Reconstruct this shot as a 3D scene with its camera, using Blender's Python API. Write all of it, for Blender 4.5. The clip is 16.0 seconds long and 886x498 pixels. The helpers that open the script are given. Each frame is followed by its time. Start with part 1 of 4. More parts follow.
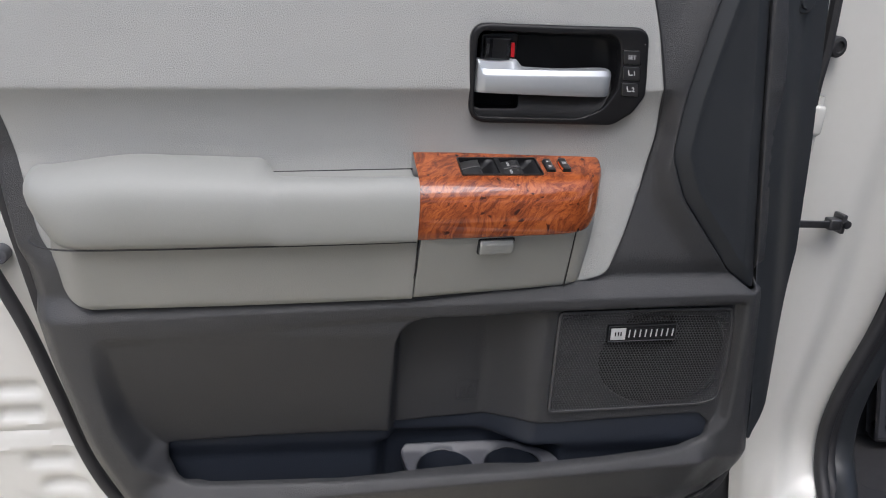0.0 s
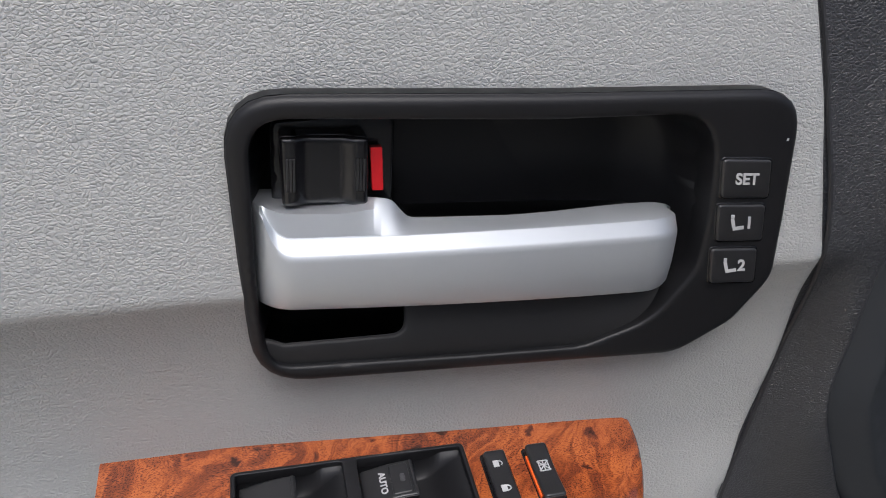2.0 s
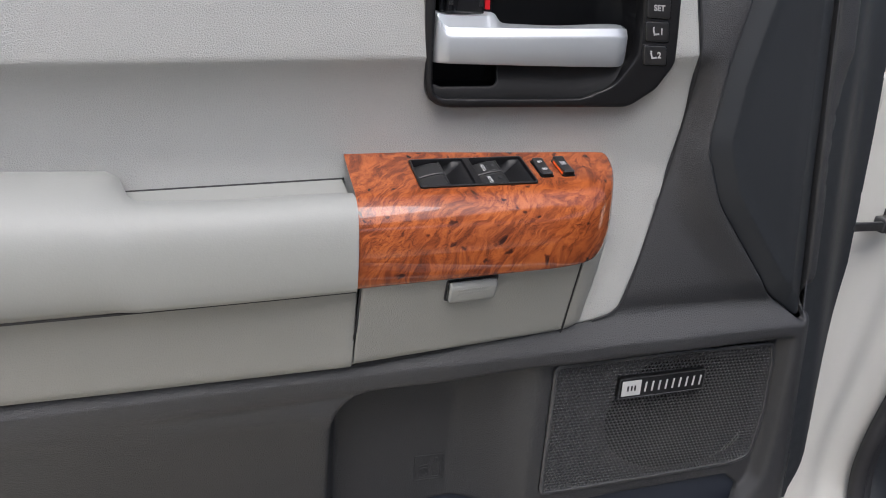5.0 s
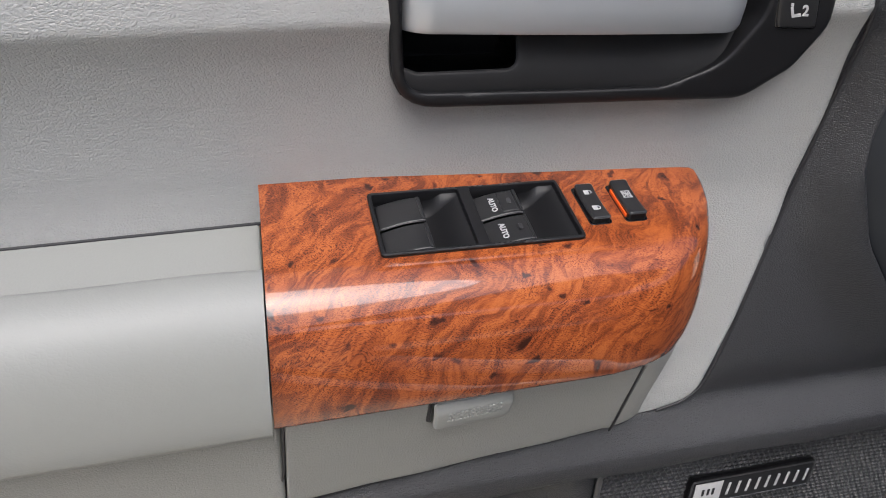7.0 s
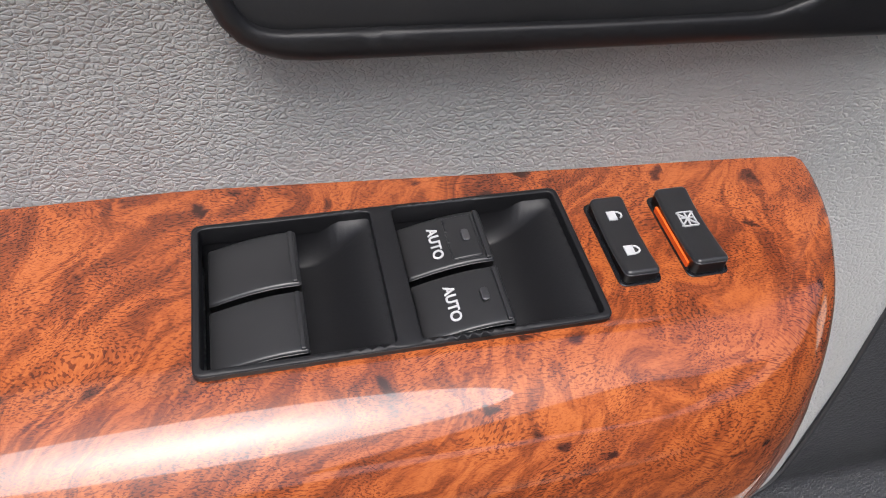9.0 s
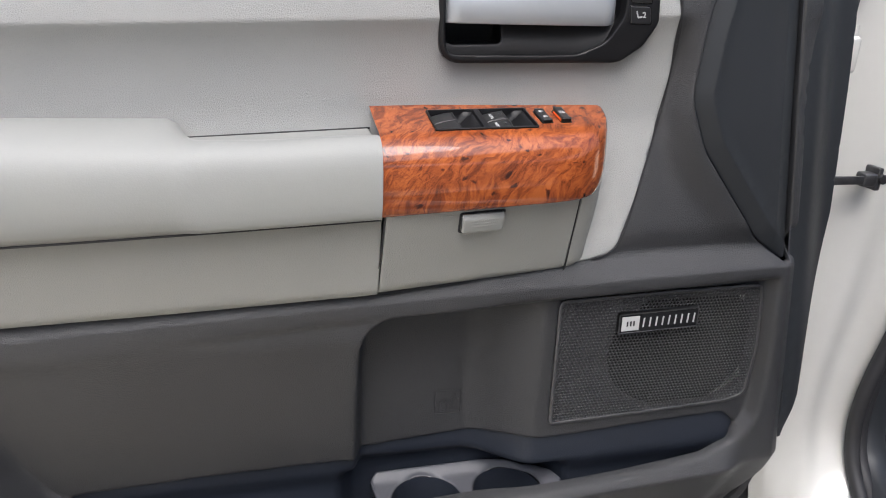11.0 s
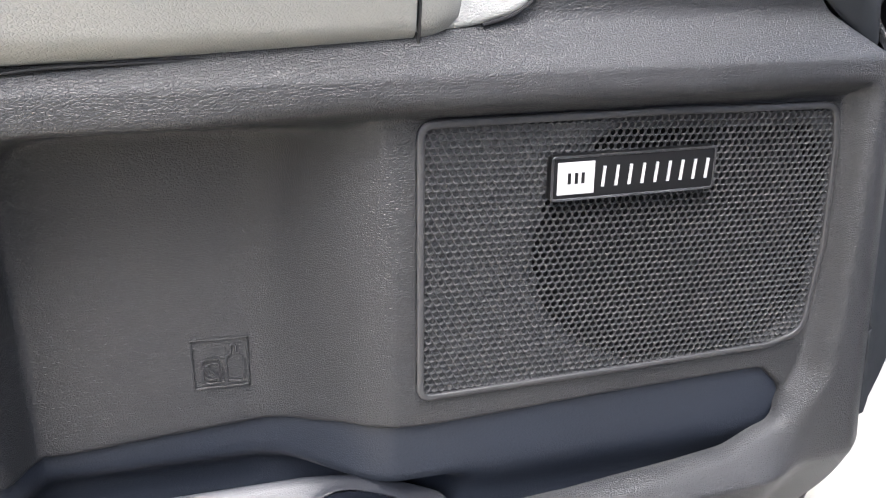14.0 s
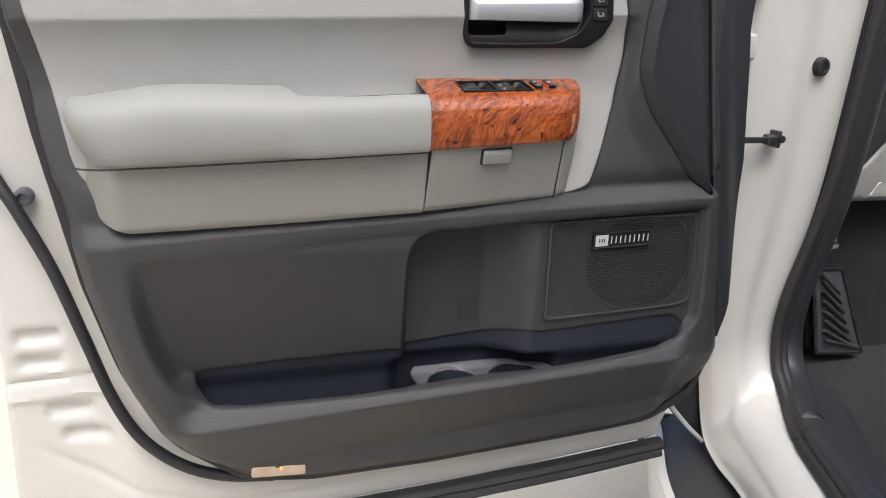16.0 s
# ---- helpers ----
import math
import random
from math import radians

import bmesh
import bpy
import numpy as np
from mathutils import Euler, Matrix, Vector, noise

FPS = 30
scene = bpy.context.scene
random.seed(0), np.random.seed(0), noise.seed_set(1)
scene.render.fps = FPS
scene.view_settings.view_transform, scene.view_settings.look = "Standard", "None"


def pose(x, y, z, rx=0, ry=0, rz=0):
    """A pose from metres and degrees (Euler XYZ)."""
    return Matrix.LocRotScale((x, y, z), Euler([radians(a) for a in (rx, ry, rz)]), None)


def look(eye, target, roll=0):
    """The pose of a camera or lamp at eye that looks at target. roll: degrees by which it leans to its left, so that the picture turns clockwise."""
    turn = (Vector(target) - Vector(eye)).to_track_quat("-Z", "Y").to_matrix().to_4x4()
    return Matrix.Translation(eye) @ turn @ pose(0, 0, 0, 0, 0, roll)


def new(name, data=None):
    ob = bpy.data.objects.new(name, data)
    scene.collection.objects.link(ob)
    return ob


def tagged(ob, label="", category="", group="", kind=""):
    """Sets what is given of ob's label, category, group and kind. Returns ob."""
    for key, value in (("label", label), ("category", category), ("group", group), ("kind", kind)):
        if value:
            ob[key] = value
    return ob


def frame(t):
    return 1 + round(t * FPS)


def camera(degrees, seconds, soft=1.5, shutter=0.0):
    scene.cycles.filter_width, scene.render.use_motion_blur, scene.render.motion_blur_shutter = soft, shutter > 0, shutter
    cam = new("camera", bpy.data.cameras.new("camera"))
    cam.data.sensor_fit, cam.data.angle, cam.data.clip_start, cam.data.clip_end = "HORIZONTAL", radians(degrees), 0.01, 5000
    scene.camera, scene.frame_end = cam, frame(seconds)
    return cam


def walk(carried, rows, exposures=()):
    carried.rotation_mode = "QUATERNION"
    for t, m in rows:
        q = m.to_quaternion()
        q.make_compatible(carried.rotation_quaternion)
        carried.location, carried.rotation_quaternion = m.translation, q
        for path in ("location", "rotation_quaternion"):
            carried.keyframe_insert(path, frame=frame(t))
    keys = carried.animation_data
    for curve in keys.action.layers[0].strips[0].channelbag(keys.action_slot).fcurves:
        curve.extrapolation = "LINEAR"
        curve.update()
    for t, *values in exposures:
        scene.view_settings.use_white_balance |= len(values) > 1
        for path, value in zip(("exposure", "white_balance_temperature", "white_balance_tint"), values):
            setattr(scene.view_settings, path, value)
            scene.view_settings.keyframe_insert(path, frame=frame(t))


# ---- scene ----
from mathutils.geometry import delaunay_2d_cdt

cam = camera(61.5, 16.0, soft=1.0)
PATH = [
    (0, (0.066, 0.069, 1.402), (0.414, 1.907, 0.696), 4.5),
    (0.5, (0.102, 0.168, 1.39), (0.476, 2.005, 0.692), 3.9),
    (1, (0.155, 0.387, 1.37), (0.568, 2.232, 0.716), 3.5),
    (1.5, (0.204, 0.597, 1.398), (0.696, 2.379, 0.633), 3.8),
    (2, (0.26, 0.72, 1.401), (0.762, 2.482, 0.599), 4.2),
    (2.5, (0.277, 0.738, 1.401), (0.783, 2.49, 0.579), 4.4),
    (3, (0.279, 0.74, 1.399), (0.807, 2.479, 0.565), 4.5),
    (3.5, (0.261, 0.699, 1.4), (0.791, 2.435, 0.559), 4.5),
    (4, (0.143, 0.485, 1.386), (0.694, 2.236, 0.592), 4.3),
    (4.2, (0.097, 0.374, 1.37), (0.651, 2.142, 0.616), 4.3),
    (6.3, (0.102, 0.376, 1.346), (0.599, 2.139, 0.543), 3.7),
    (6.5, (0.126, 0.459, 1.349), (0.606, 2.201, 0.491), 3.6),
    (7, (0.194, 0.641, 1.346), (0.662, 2.311, 0.351), 4.1),
    (7.5, (0.243, 0.764, 1.315), (0.73, 2.357, 0.208), 4.9),
    (8, (0.266, 0.806, 1.298), (0.706, 2.366, 0.126), 4.1),
    (8.5, (0.268, 0.811, 1.296), (0.696, 2.34, 0.081), 4.2),
    (9, (0.27, 0.813, 1.295), (0.704, 2.359, 0.103), 3.9),
    (9.5, (0.226, 0.721, 1.322), (0.685, 2.335, 0.234), 4.1),
    (10, (0.103, 0.479, 1.349), (0.564, 2.173, 0.391), 3.9),
    (10.2, (0.078, 0.379, 1.341), (0.518, 2.108, 0.437), 3.9),
    (12.3, (0.09, 0.224, 1.179), (0.664, 2.057, 0.622), 2.4),
    (12.5, (0.15, 0.318, 1.136), (0.706, 2.154, 0.568), 1.9),
    (13, (0.275, 0.519, 1.063), (0.821, 2.342, 0.446), 1.7),
    (13.5, (0.316, 0.595, 1.029), (0.852, 2.409, 0.381), 1.6),
    (14, (0.315, 0.598, 1.031), (0.851, 2.404, 0.358), 1.8),
    (14.5, (0.312, 0.591, 1.036), (0.845, 2.401, 0.371), 1.8),
    (15, (0.215, 0.444, 1.086), (0.751, 2.264, 0.452), 2.1),
    (15.5, (0.036, 0.111, 1.218), (0.556, 1.937, 0.59), 2.3),
    (16, (-0.083, -0.055, 1.26), (0.484, 1.77, 0.67), 2.4),
]
SUN, SKY, SUN_TURN, SUN_UP = 0.57, 0.060, 198.0, 62.0
EXPOSURES = [(0.0, 1.5, 5850, 10), (1.0, 1.8, 5850, 10), (1.7, 1.5, 5850, 10), (3.5, 1.5, 5850, 10), (6.5, 1.88, 5950, 10), (7.5, 1.6, 5950, 10), (8.0, 1.75, 5950, 10), (9.0, 1.90, 5950, 10), (10.2, 1.95, 5950, 10), (12.5, 2.3, 5950, 10), (13.0, 2.85, 5950, 10), (13.5, 3.03, 5920, 10), (14.0, 3.14, 5900, 10), (15.0, 3.24, 5900, 10), (15.5, 2.55, 6000, 10), (16.0, 1.84, 6150, 10)]
walk(cam, [(t, look(eye, target, roll)) for t, eye, target, roll in PATH], EXPOSURES)

# ---- light ----
world = bpy.data.worlds.new("sky")
scene.world = world
world.use_nodes = True
wn = world.node_tree.nodes
sky = wn.new("ShaderNodeTexSky")
sky.sky_type = 'NISHITA'
sky.sun_disc = False
sky.sun_elevation = radians(SUN_UP)
sky.sun_rotation = radians(SUN_TURN)
sky.dust_density, sky.air_density, sky.ozone_density = 8.0, 1.0, 1.0
wn["Background"].inputs["Strength"].default_value = SKY
world.node_tree.links.new(sky.outputs[0], wn["Background"].inputs["Color"])

sun_data = bpy.data.lights.new("sun", 'SUN')
sun_data.energy, sun_data.angle, sun_data.color = SUN, radians(44), (1.0, 0.985, 0.96)
sun = new("sun", sun_data)
a = radians(SUN_TURN)
sun.matrix_world = look((0, 0, 20), (-math.sin(a) * 10 * math.cos(radians(SUN_UP)), -math.cos(a) * 10 * math.cos(radians(SUN_UP)), 20 - 10 * math.sin(radians(SUN_UP))))


# ---- materials ----
def material(name, colour, rough=0.5, metal=0.0, coat=0.0, vary=0.12, vary_scale=9.0, grain=0.0, grain_scale=900.0, grain_kind="cells",
             specular=0.5, rough_vary=0.06, grain_depth=0.0004):
    """A surface with a two-scale change of tone and a fine relief."""
    m = bpy.data.materials.new(name)
    m.use_nodes = True
    n, l = m.node_tree.nodes, m.node_tree.links
    b = n["Principled BSDF"]
    b.inputs["Metallic"].default_value = metal
    b.inputs["Coat Weight"].default_value = coat
    b.inputs["Coat Roughness"].default_value = 0.03
    b.inputs["Specular IOR Level"].default_value = specular
    co = n.new("ShaderNodeTexCoord")
    big, small = n.new("ShaderNodeTexNoise"), n.new("ShaderNodeTexNoise")
    big.inputs["Scale"].default_value, small.inputs["Scale"].default_value = vary_scale, vary_scale * 22
    big.inputs["Detail"].default_value, small.inputs["Detail"].default_value = 4, 6
    l.new(co.outputs["Object"], big.inputs["Vector"])
    l.new(co.outputs["Object"], small.inputs["Vector"])
    add = n.new("ShaderNodeMath")
    add.operation = 'MULTIPLY_ADD'
    add.inputs[1].default_value = 0.45
    l.new(small.outputs["Fac"], add.inputs[0])
    l.new(big.outputs["Fac"], add.inputs[2])
    ramp = n.new("ShaderNodeMapRange")
    ramp.inputs[1].default_value, ramp.inputs[2].default_value = 0.45, 1.0
    ramp.inputs[3].default_value, ramp.inputs[4].default_value = 1 - vary, 1 + vary
    l.new(add.outputs[0], ramp.inputs[0])
    mul = n.new("ShaderNodeVectorMath")
    mul.operation = 'SCALE'
    mul.inputs[0].default_value = colour
    l.new(ramp.outputs[0], mul.inputs["Scale"])
    l.new(mul.outputs[0], b.inputs["Base Color"])
    rr = n.new("ShaderNodeMapRange")
    rr.inputs[1].default_value, rr.inputs[2].default_value = 0.45, 1.0
    rr.inputs[3].default_value, rr.inputs[4].default_value = max(0.02, rough - rough_vary), rough + rough_vary
    l.new(add.outputs[0], rr.inputs[0])
    l.new(rr.outputs[0], b.inputs["Roughness"])
    if grain:
        if grain_kind == "cells":
            warp = n.new("ShaderNodeTexNoise")
            warp.inputs["Scale"].default_value = grain_scale * 0.35
            l.new(co.outputs["Object"], warp.inputs["Vector"])
            bend = n.new("ShaderNodeVectorMath")
            bend.operation = 'MULTIPLY_ADD'
            bend.inputs[1].default_value = (0.9 / grain_scale,) * 3
            l.new(warp.outputs["Color"], bend.inputs[0])
            stretch = n.new("ShaderNodeVectorMath")
            stretch.operation = 'MULTIPLY'
            stretch.inputs[1].default_value = (0.7, 1.0, 1.0)
            l.new(co.outputs["Object"], stretch.inputs[0])
            l.new(stretch.outputs[0], bend.inputs[2])
            tex = n.new("ShaderNodeTexVoronoi")
            tex.feature = 'DISTANCE_TO_EDGE'
            tex.inputs["Scale"].default_value = grain_scale
            l.new(bend.outputs[0], tex.inputs["Vector"])
            cut = n.new("ShaderNodeMapRange")
            cut.interpolation_type = 'SMOOTHSTEP'
            cut.inputs[1].default_value, cut.inputs[2].default_value, cut.inputs[4].default_value = 0.0, 0.24, 0.7
            l.new(tex.outputs["Distance"], cut.inputs[0])
            fine = n.new("ShaderNodeTexVoronoi")
            fine.feature = 'F1'
            fine.inputs["Scale"].default_value = grain_scale * 1.7
            l.new(bend.outputs[0], fine.inputs["Vector"])
            soft = n.new("ShaderNodeTexNoise")
            soft.inputs["Scale"].default_value = grain_scale * 0.8
            soft.inputs["Detail"].default_value = 4
            l.new(stretch.outputs[0], soft.inputs["Vector"])
            pits = n.new("ShaderNodeMath")
            pits.operation = 'MULTIPLY_ADD'
            pits.inputs[1].default_value = -0.15
            l.new(fine.outputs["Distance"], pits.inputs[0])
            l.new(cut.outputs[0], pits.inputs[2])
            mixed = n.new("ShaderNodeMath")
            mixed.operation = 'MULTIPLY_ADD'
            mixed.inputs[1].default_value = 1.7
            l.new(soft.outputs["Fac"], mixed.inputs[0])
            l.new(pits.outputs[0], mixed.inputs[2])
            height = mixed.outputs[0]
        else:
            tex = n.new("ShaderNodeTexNoise")
            tex.inputs["Scale"].default_value = grain_scale
            tex.inputs["Detail"].default_value = 3
            l.new(co.outputs["Object"], tex.inputs["Vector"])
            height = tex.outputs["Fac"]
        bump = n.new("ShaderNodeBump")
        bump.inputs["Strength"].default_value = grain
        bump.inputs["Distance"].default_value = grain_depth
        l.new(height, bump.inputs["Height"])
        l.new(bump.outputs[0], b.inputs["Normal"])
    return m


def burl(name):
    """Glossy lacquered burl veneer: slanting dark veins, fine dashes and a few eyes on orange-brown."""
    m = bpy.data.materials.new(name)
    m.use_nodes = True
    n, l = m.node_tree.nodes, m.node_tree.links
    b = n["Principled BSDF"]

    def math_node(op, a, c=None, d=None):
        node = n.new("ShaderNodeMath")
        node.operation = op
        for i, v in enumerate((a, c, d)):
            if v is None:
                continue
            if isinstance(v, (int, float)):
                node.inputs[i].default_value = v
            else:
                l.new(v, node.inputs[i])
        return node.outputs[0]

    def ranged(v, a0, a1, b0, b1):
        node = n.new("ShaderNodeMapRange")
        node.interpolation_type = 'SMOOTHSTEP'
        for i, x in enumerate((a0, a1, b0, b1)):
            node.inputs[i + 1].default_value = x
        l.new(v, node.inputs[0])
        return node.outputs[0]

    def noise_of(vec, scale, detail=3, rough=0.5, distort=0.0):
        node = n.new("ShaderNodeTexNoise")
        node.inputs["Scale"].default_value, node.inputs["Detail"].default_value = scale, detail
        node.inputs["Roughness"].default_value, node.inputs["Distortion"].default_value = rough, distort
        l.new(vec, node.inputs["Vector"])
        return node

    def scaled(vec, by):
        node = n.new("ShaderNodeVectorMath")
        node.operation = 'MULTIPLY'
        node.inputs[1].default_value = by
        l.new(vec, node.inputs[0])
        return node.outputs[0]

    def bent(vec, scale, amount):
        node = n.new("ShaderNodeVectorMath")
        node.operation = 'MULTIPLY_ADD'
        node.inputs[1].default_value = (amount,) * 3
        l.new(noise_of(vec, scale, 2).outputs["Color"], node.inputs[0])
        l.new(vec, node.inputs[2])
        return node.outputs[0]

    co = n.new("ShaderNodeTexCoord")
    apart = n.new("ShaderNodeSeparateXYZ")
    l.new(co.outputs["Object"], apart.inputs[0])
    flat_co = n.new("ShaderNodeCombineXYZ")
    l.new(apart.outputs["X"], flat_co.inputs[0])
    l.new(math_node('ADD', apart.outputs["Y"], apart.outputs["Z"]), flat_co.inputs[1])
    turn = n.new("ShaderNodeVectorRotate")
    turn.rotation_type = 'Z_AXIS'
    turn.inputs["Angle"].default_value = radians(-58)
    l.new(flat_co.outputs[0], turn.inputs["Vector"])
    grain = bent(bent(turn.outputs[0], 16, 0.045), 60, 0.010)
    veins = ranged(noise_of(scaled(grain, (42, 150, 1)), 1.0, 6, 0.66, 0.9).outputs["Fac"], 0.34, 0.62, 0.0, 1.0)
    tone = ranged(noise_of(grain, 24, 4).outputs["Fac"], 0.30, 0.70, 0.0, 1.0)
    swirl = bent(flat_co.outputs[0], 22, 0.035)
    dash = ranged(noise_of(scaled(swirl, (950, 1700, 1)), 1.0, 1).outputs["Fac"], 0.38, 0.50, 0.0, 1.0)
    crowd = ranged(noise_of(swirl, 42, 3).outputs["Fac"], 0.30, 0.62, 0.25, 1.0)
    fine = noise_of(grain, 700, 4, 0.7).outputs["Fac"]
    eyes = n.new("ShaderNodeTexVoronoi")
    eyes.inputs["Scale"].default_value = 88
    l.new(bent(grain, 90, 0.012), eyes.inputs["Vector"])
    pick = n.new("ShaderNodeSeparateColor")
    l.new(eyes.outputs["Color"], pick.inputs[0])
    some = math_node('GREATER_THAN', pick.outputs[0], 0.72)
    spot = math_node('MULTIPLY', some, ranged(eyes.outputs["Distance"], 0.10, 0.32, 1.0, 0.0))
    value = math_node('MULTIPLY_ADD', veins, 0.38, 0.41)
    value = math_node('MULTIPLY_ADD', tone, 0.16, value)
    value = math_node('MULTIPLY_ADD', math_node('MULTIPLY', math_node('SUBTRACT', 1.0, dash), crowd), -0.40, value)
    value = math_node('MULTIPLY_ADD', spot, -0.62, value)
    value = math_node('MULTIPLY_ADD', math_node('SUBTRACT', fine, 0.5), 0.34, value)
    ramp = n.new("ShaderNodeValToRGB")
    e = ramp.color_ramp.elements
    e[0].position, e[0].color = 0.0, (0.030, 0.008, 0.004, 1)
    e[1].position, e[1].color = 1.0, (0.42, 0.125, 0.030, 1)
    for at, c in ((0.28, (0.085, 0.020, 0.009, 1)), (0.52, (0.165, 0.036, 0.010, 1)), (0.76, (0.30, 0.073, 0.017, 1))):
        x = e.new(at)
        x.color = c
    l.new(value, ramp.inputs[0])
    l.new(ramp.outputs[0], b.inputs["Base Color"])
    b.inputs["Roughness"].default_value = 0.6
    b.inputs["Specular IOR Level"].default_value = 0.1
    b.inputs["Coat Weight"].default_value = 1.0
    b.inputs["Coat Roughness"].default_value = 0.015
    b.inputs["Coat IOR"].default_value = 1.58
    return m


LIGHT = material("light_grey_vinyl", (0.32, 0.325, 0.315), 0.5, vary=0.03, specular=0.35, grain=0.66, grain_scale=720, grain_depth=0.0005)
LIGHT_SMOOTH = material("light_grey_leather", (0.25, 0.254, 0.242), 0.52, vary=0.03, specular=0.35, grain=0.15, grain_scale=500, grain_depth=0.0003)
LIGHT_LOW = material("light_grey_plastic", (0.265, 0.265, 0.248), 0.52, vary=0.03, specular=0.35, grain=0.5, grain_scale=720, grain_depth=0.0005)
DARK = material("charcoal_grained_plastic", (0.0284, 0.0291, 0.0314), 0.40, specular=0.55, vary=0.10, grain=0.64, grain_scale=700, grain_depth=0.0005)
LINER = material("blue_black_liner", (0.0165, 0.0205, 0.030), 0.5, specular=0.4, vary=0.12, grain=0.35, grain_scale=520, grain_depth=0.0003)
SAIL = material("smooth_dark_trim", (0.019, 0.0215, 0.025), 0.5, vary=0.06, grain=0.08, grain_scale=900, grain_kind="noise", grain_depth=0.0002)
BLACK = material("black_satin_plastic", (0.010, 0.010, 0.011), 0.42, specular=0.27, vary=0.1, grain=0.22, grain_scale=1400, grain_kind="noise", grain_depth=0.0002)
KEY = material("black_switch_plastic", (0.018, 0.018, 0.019), 0.32, specular=0.5, vary=0.12, grain=0.2, grain_scale=2200, grain_kind="noise", grain_depth=0.0001)
GLOSS = material("gloss_black_plastic", (0.008, 0.008, 0.009), 0.2, vary=0.1, vary_scale=30)
GRILLE = material("speaker_grille_plastic", (0.045, 0.045, 0.047), 0.36, vary=0.08, vary_scale=20)
VOID = material("speaker_cone_paper", (0.006, 0.006, 0.007), 0.8, vary=0.2)
SILVER = material("satin_silver_paint", (0.455, 0.478, 0.50), 0.46, metal=0.7, vary=0.02, vary_scale=20, rough_vary=0.012)
WHITE = material("white_car_paint", (0.51, 0.51, 0.487), 0.38, coat=0.5, vary=0.03, vary_scale=3)
RUBBER = material("black_rubber", (0.016, 0.016, 0.018), 0.6, vary=0.2, vary_scale=30, grain=0.2, grain_scale=800, grain_kind="noise")
RED = material("red_marker", (0.75, 0.012, 0.02), 0.4, vary=0.05)
ORANGE = material("orange_marker", (0.80, 0.11, 0.012), 0.4, vary=0.05)
PRINT = material("white_print", (0.42, 0.42, 0.42), 0.5, vary=0.03)
STEEL = material("dark_steel", (0.10, 0.10, 0.105), 0.4, metal=0.8, vary=0.3, vary_scale=60)
LENS = material("clear_lamp_lens", (0.42, 0.32, 0.24), 0.15, vary=0.08, vary_scale=60)
CONCRETE = material("pale_concrete", (0.58, 0.535, 0.43), 0.85, vary=0.14, vary_scale=2.2, grain=0.4, grain_scale=160, grain_kind="noise", grain_depth=0.002)
CARPET = material("black_carpet", (0.023, 0.023, 0.025), 0.95, vary=0.3, vary_scale=40, grain=0.8, grain_scale=900, grain_kind="noise", grain_depth=0.002)
SCUFFED = material("scuffed_grey_plastic", (0.13, 0.13, 0.132), 0.7, vary=0.3, vary_scale=60)
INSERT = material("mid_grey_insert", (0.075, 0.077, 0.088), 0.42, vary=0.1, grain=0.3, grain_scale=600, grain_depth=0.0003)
PLASTER = material("grey_render", (0.37, 0.358, 0.335), 0.9, vary=0.15, vary_scale=1.5, grain=0.4, grain_scale=120, grain_kind="noise", grain_depth=0.003)
RECESS = material("dark_grey_satin_plastic", (0.013, 0.013, 0.014), 0.5, specular=0.3, vary=0.1, grain=0.2, grain_scale=1400, grain_kind="noise", grain_depth=0.0002)
WOOD = burl("burl_veneer")


# ---- shape helpers ----
def rounded(points, steps=6):
    """A closed outline from (x, z, radius) corners."""
    out = []
    k = len(points)
    for i in range(k):
        p, r = np.array(points[i][:2]), points[i][2] if len(points[i]) > 2 else 0
        a, b = np.array(points[i - 1][:2]), np.array(points[(i + 1) % k][:2])
        if r <= 0:
            out.append(p)
            continue
        u, v = (a - p), (b - p)
        lu, lv = np.linalg.norm(u), np.linalg.norm(v)
        u, v = u / lu, v / lv
        half = math.acos(max(-1, min(1, float(u @ v)))) / 2
        cut = min(r / max(math.tan(half), 1e-4), 0.48 * lu, 0.48 * lv)
        for s in np.linspace(0, 1, steps + 1):
            out.append((1 - s) ** 2 * (p + u * cut) + 2 * s * (1 - s) * p + s * s * (p + v * cut))
    return np.array(out)


def resampled(outline, step):
    """The same closed outline with no side longer than step."""
    out = []
    for a, b in zip(outline, np.roll(outline, -1, 0)):
        n = max(1, int(math.ceil(np.linalg.norm(b - a) / step)))
        out += [a + (b - a) * i / n for i in range(n)]
    keep = [out[0]]
    for p in out[1:]:
        if np.linalg.norm(p - keep[-1]) > 1e-5:
            keep.append(p)
    return np.array(keep)


def inside(points, outline):
    x, z = points[:, 0], points[:, 1]
    hit = np.zeros(len(points), bool)
    for a, b in zip(outline, np.roll(outline, -1, 0)):
        crosses = (a[1] > z) != (b[1] > z)
        with np.errstate(divide="ignore", invalid="ignore"):
            at = (b[0] - a[0]) * (z - a[1]) / (b[1] - a[1]) + a[0]
        hit ^= crosses & (x < at)
    return hit


def distance(points, line, closed=True):
    """How far points lie from a line of 2D points."""
    best = np.full(len(points), 1e9)
    ends = np.roll(line, -1, 0) if closed else line[1:]
    for a, b in zip(line, ends):
        ab = b - a
        s = np.clip(((points - a) @ ab) / max(ab @ ab, 1e-12), 0, 1)
        best = np.minimum(best, np.linalg.norm(points - a - s[:, None] * ab, axis=1))
    return best


def smooth(x):
    x = np.clip(x, 0, 1)
    return x * x * (3 - 2 * x)


def area(outline):
    x, z = outline[:, 0], outline[:, 1]
    return 0.5 * float(np.sum(x * np.roll(z, -1) - np.roll(x, -1) * z))


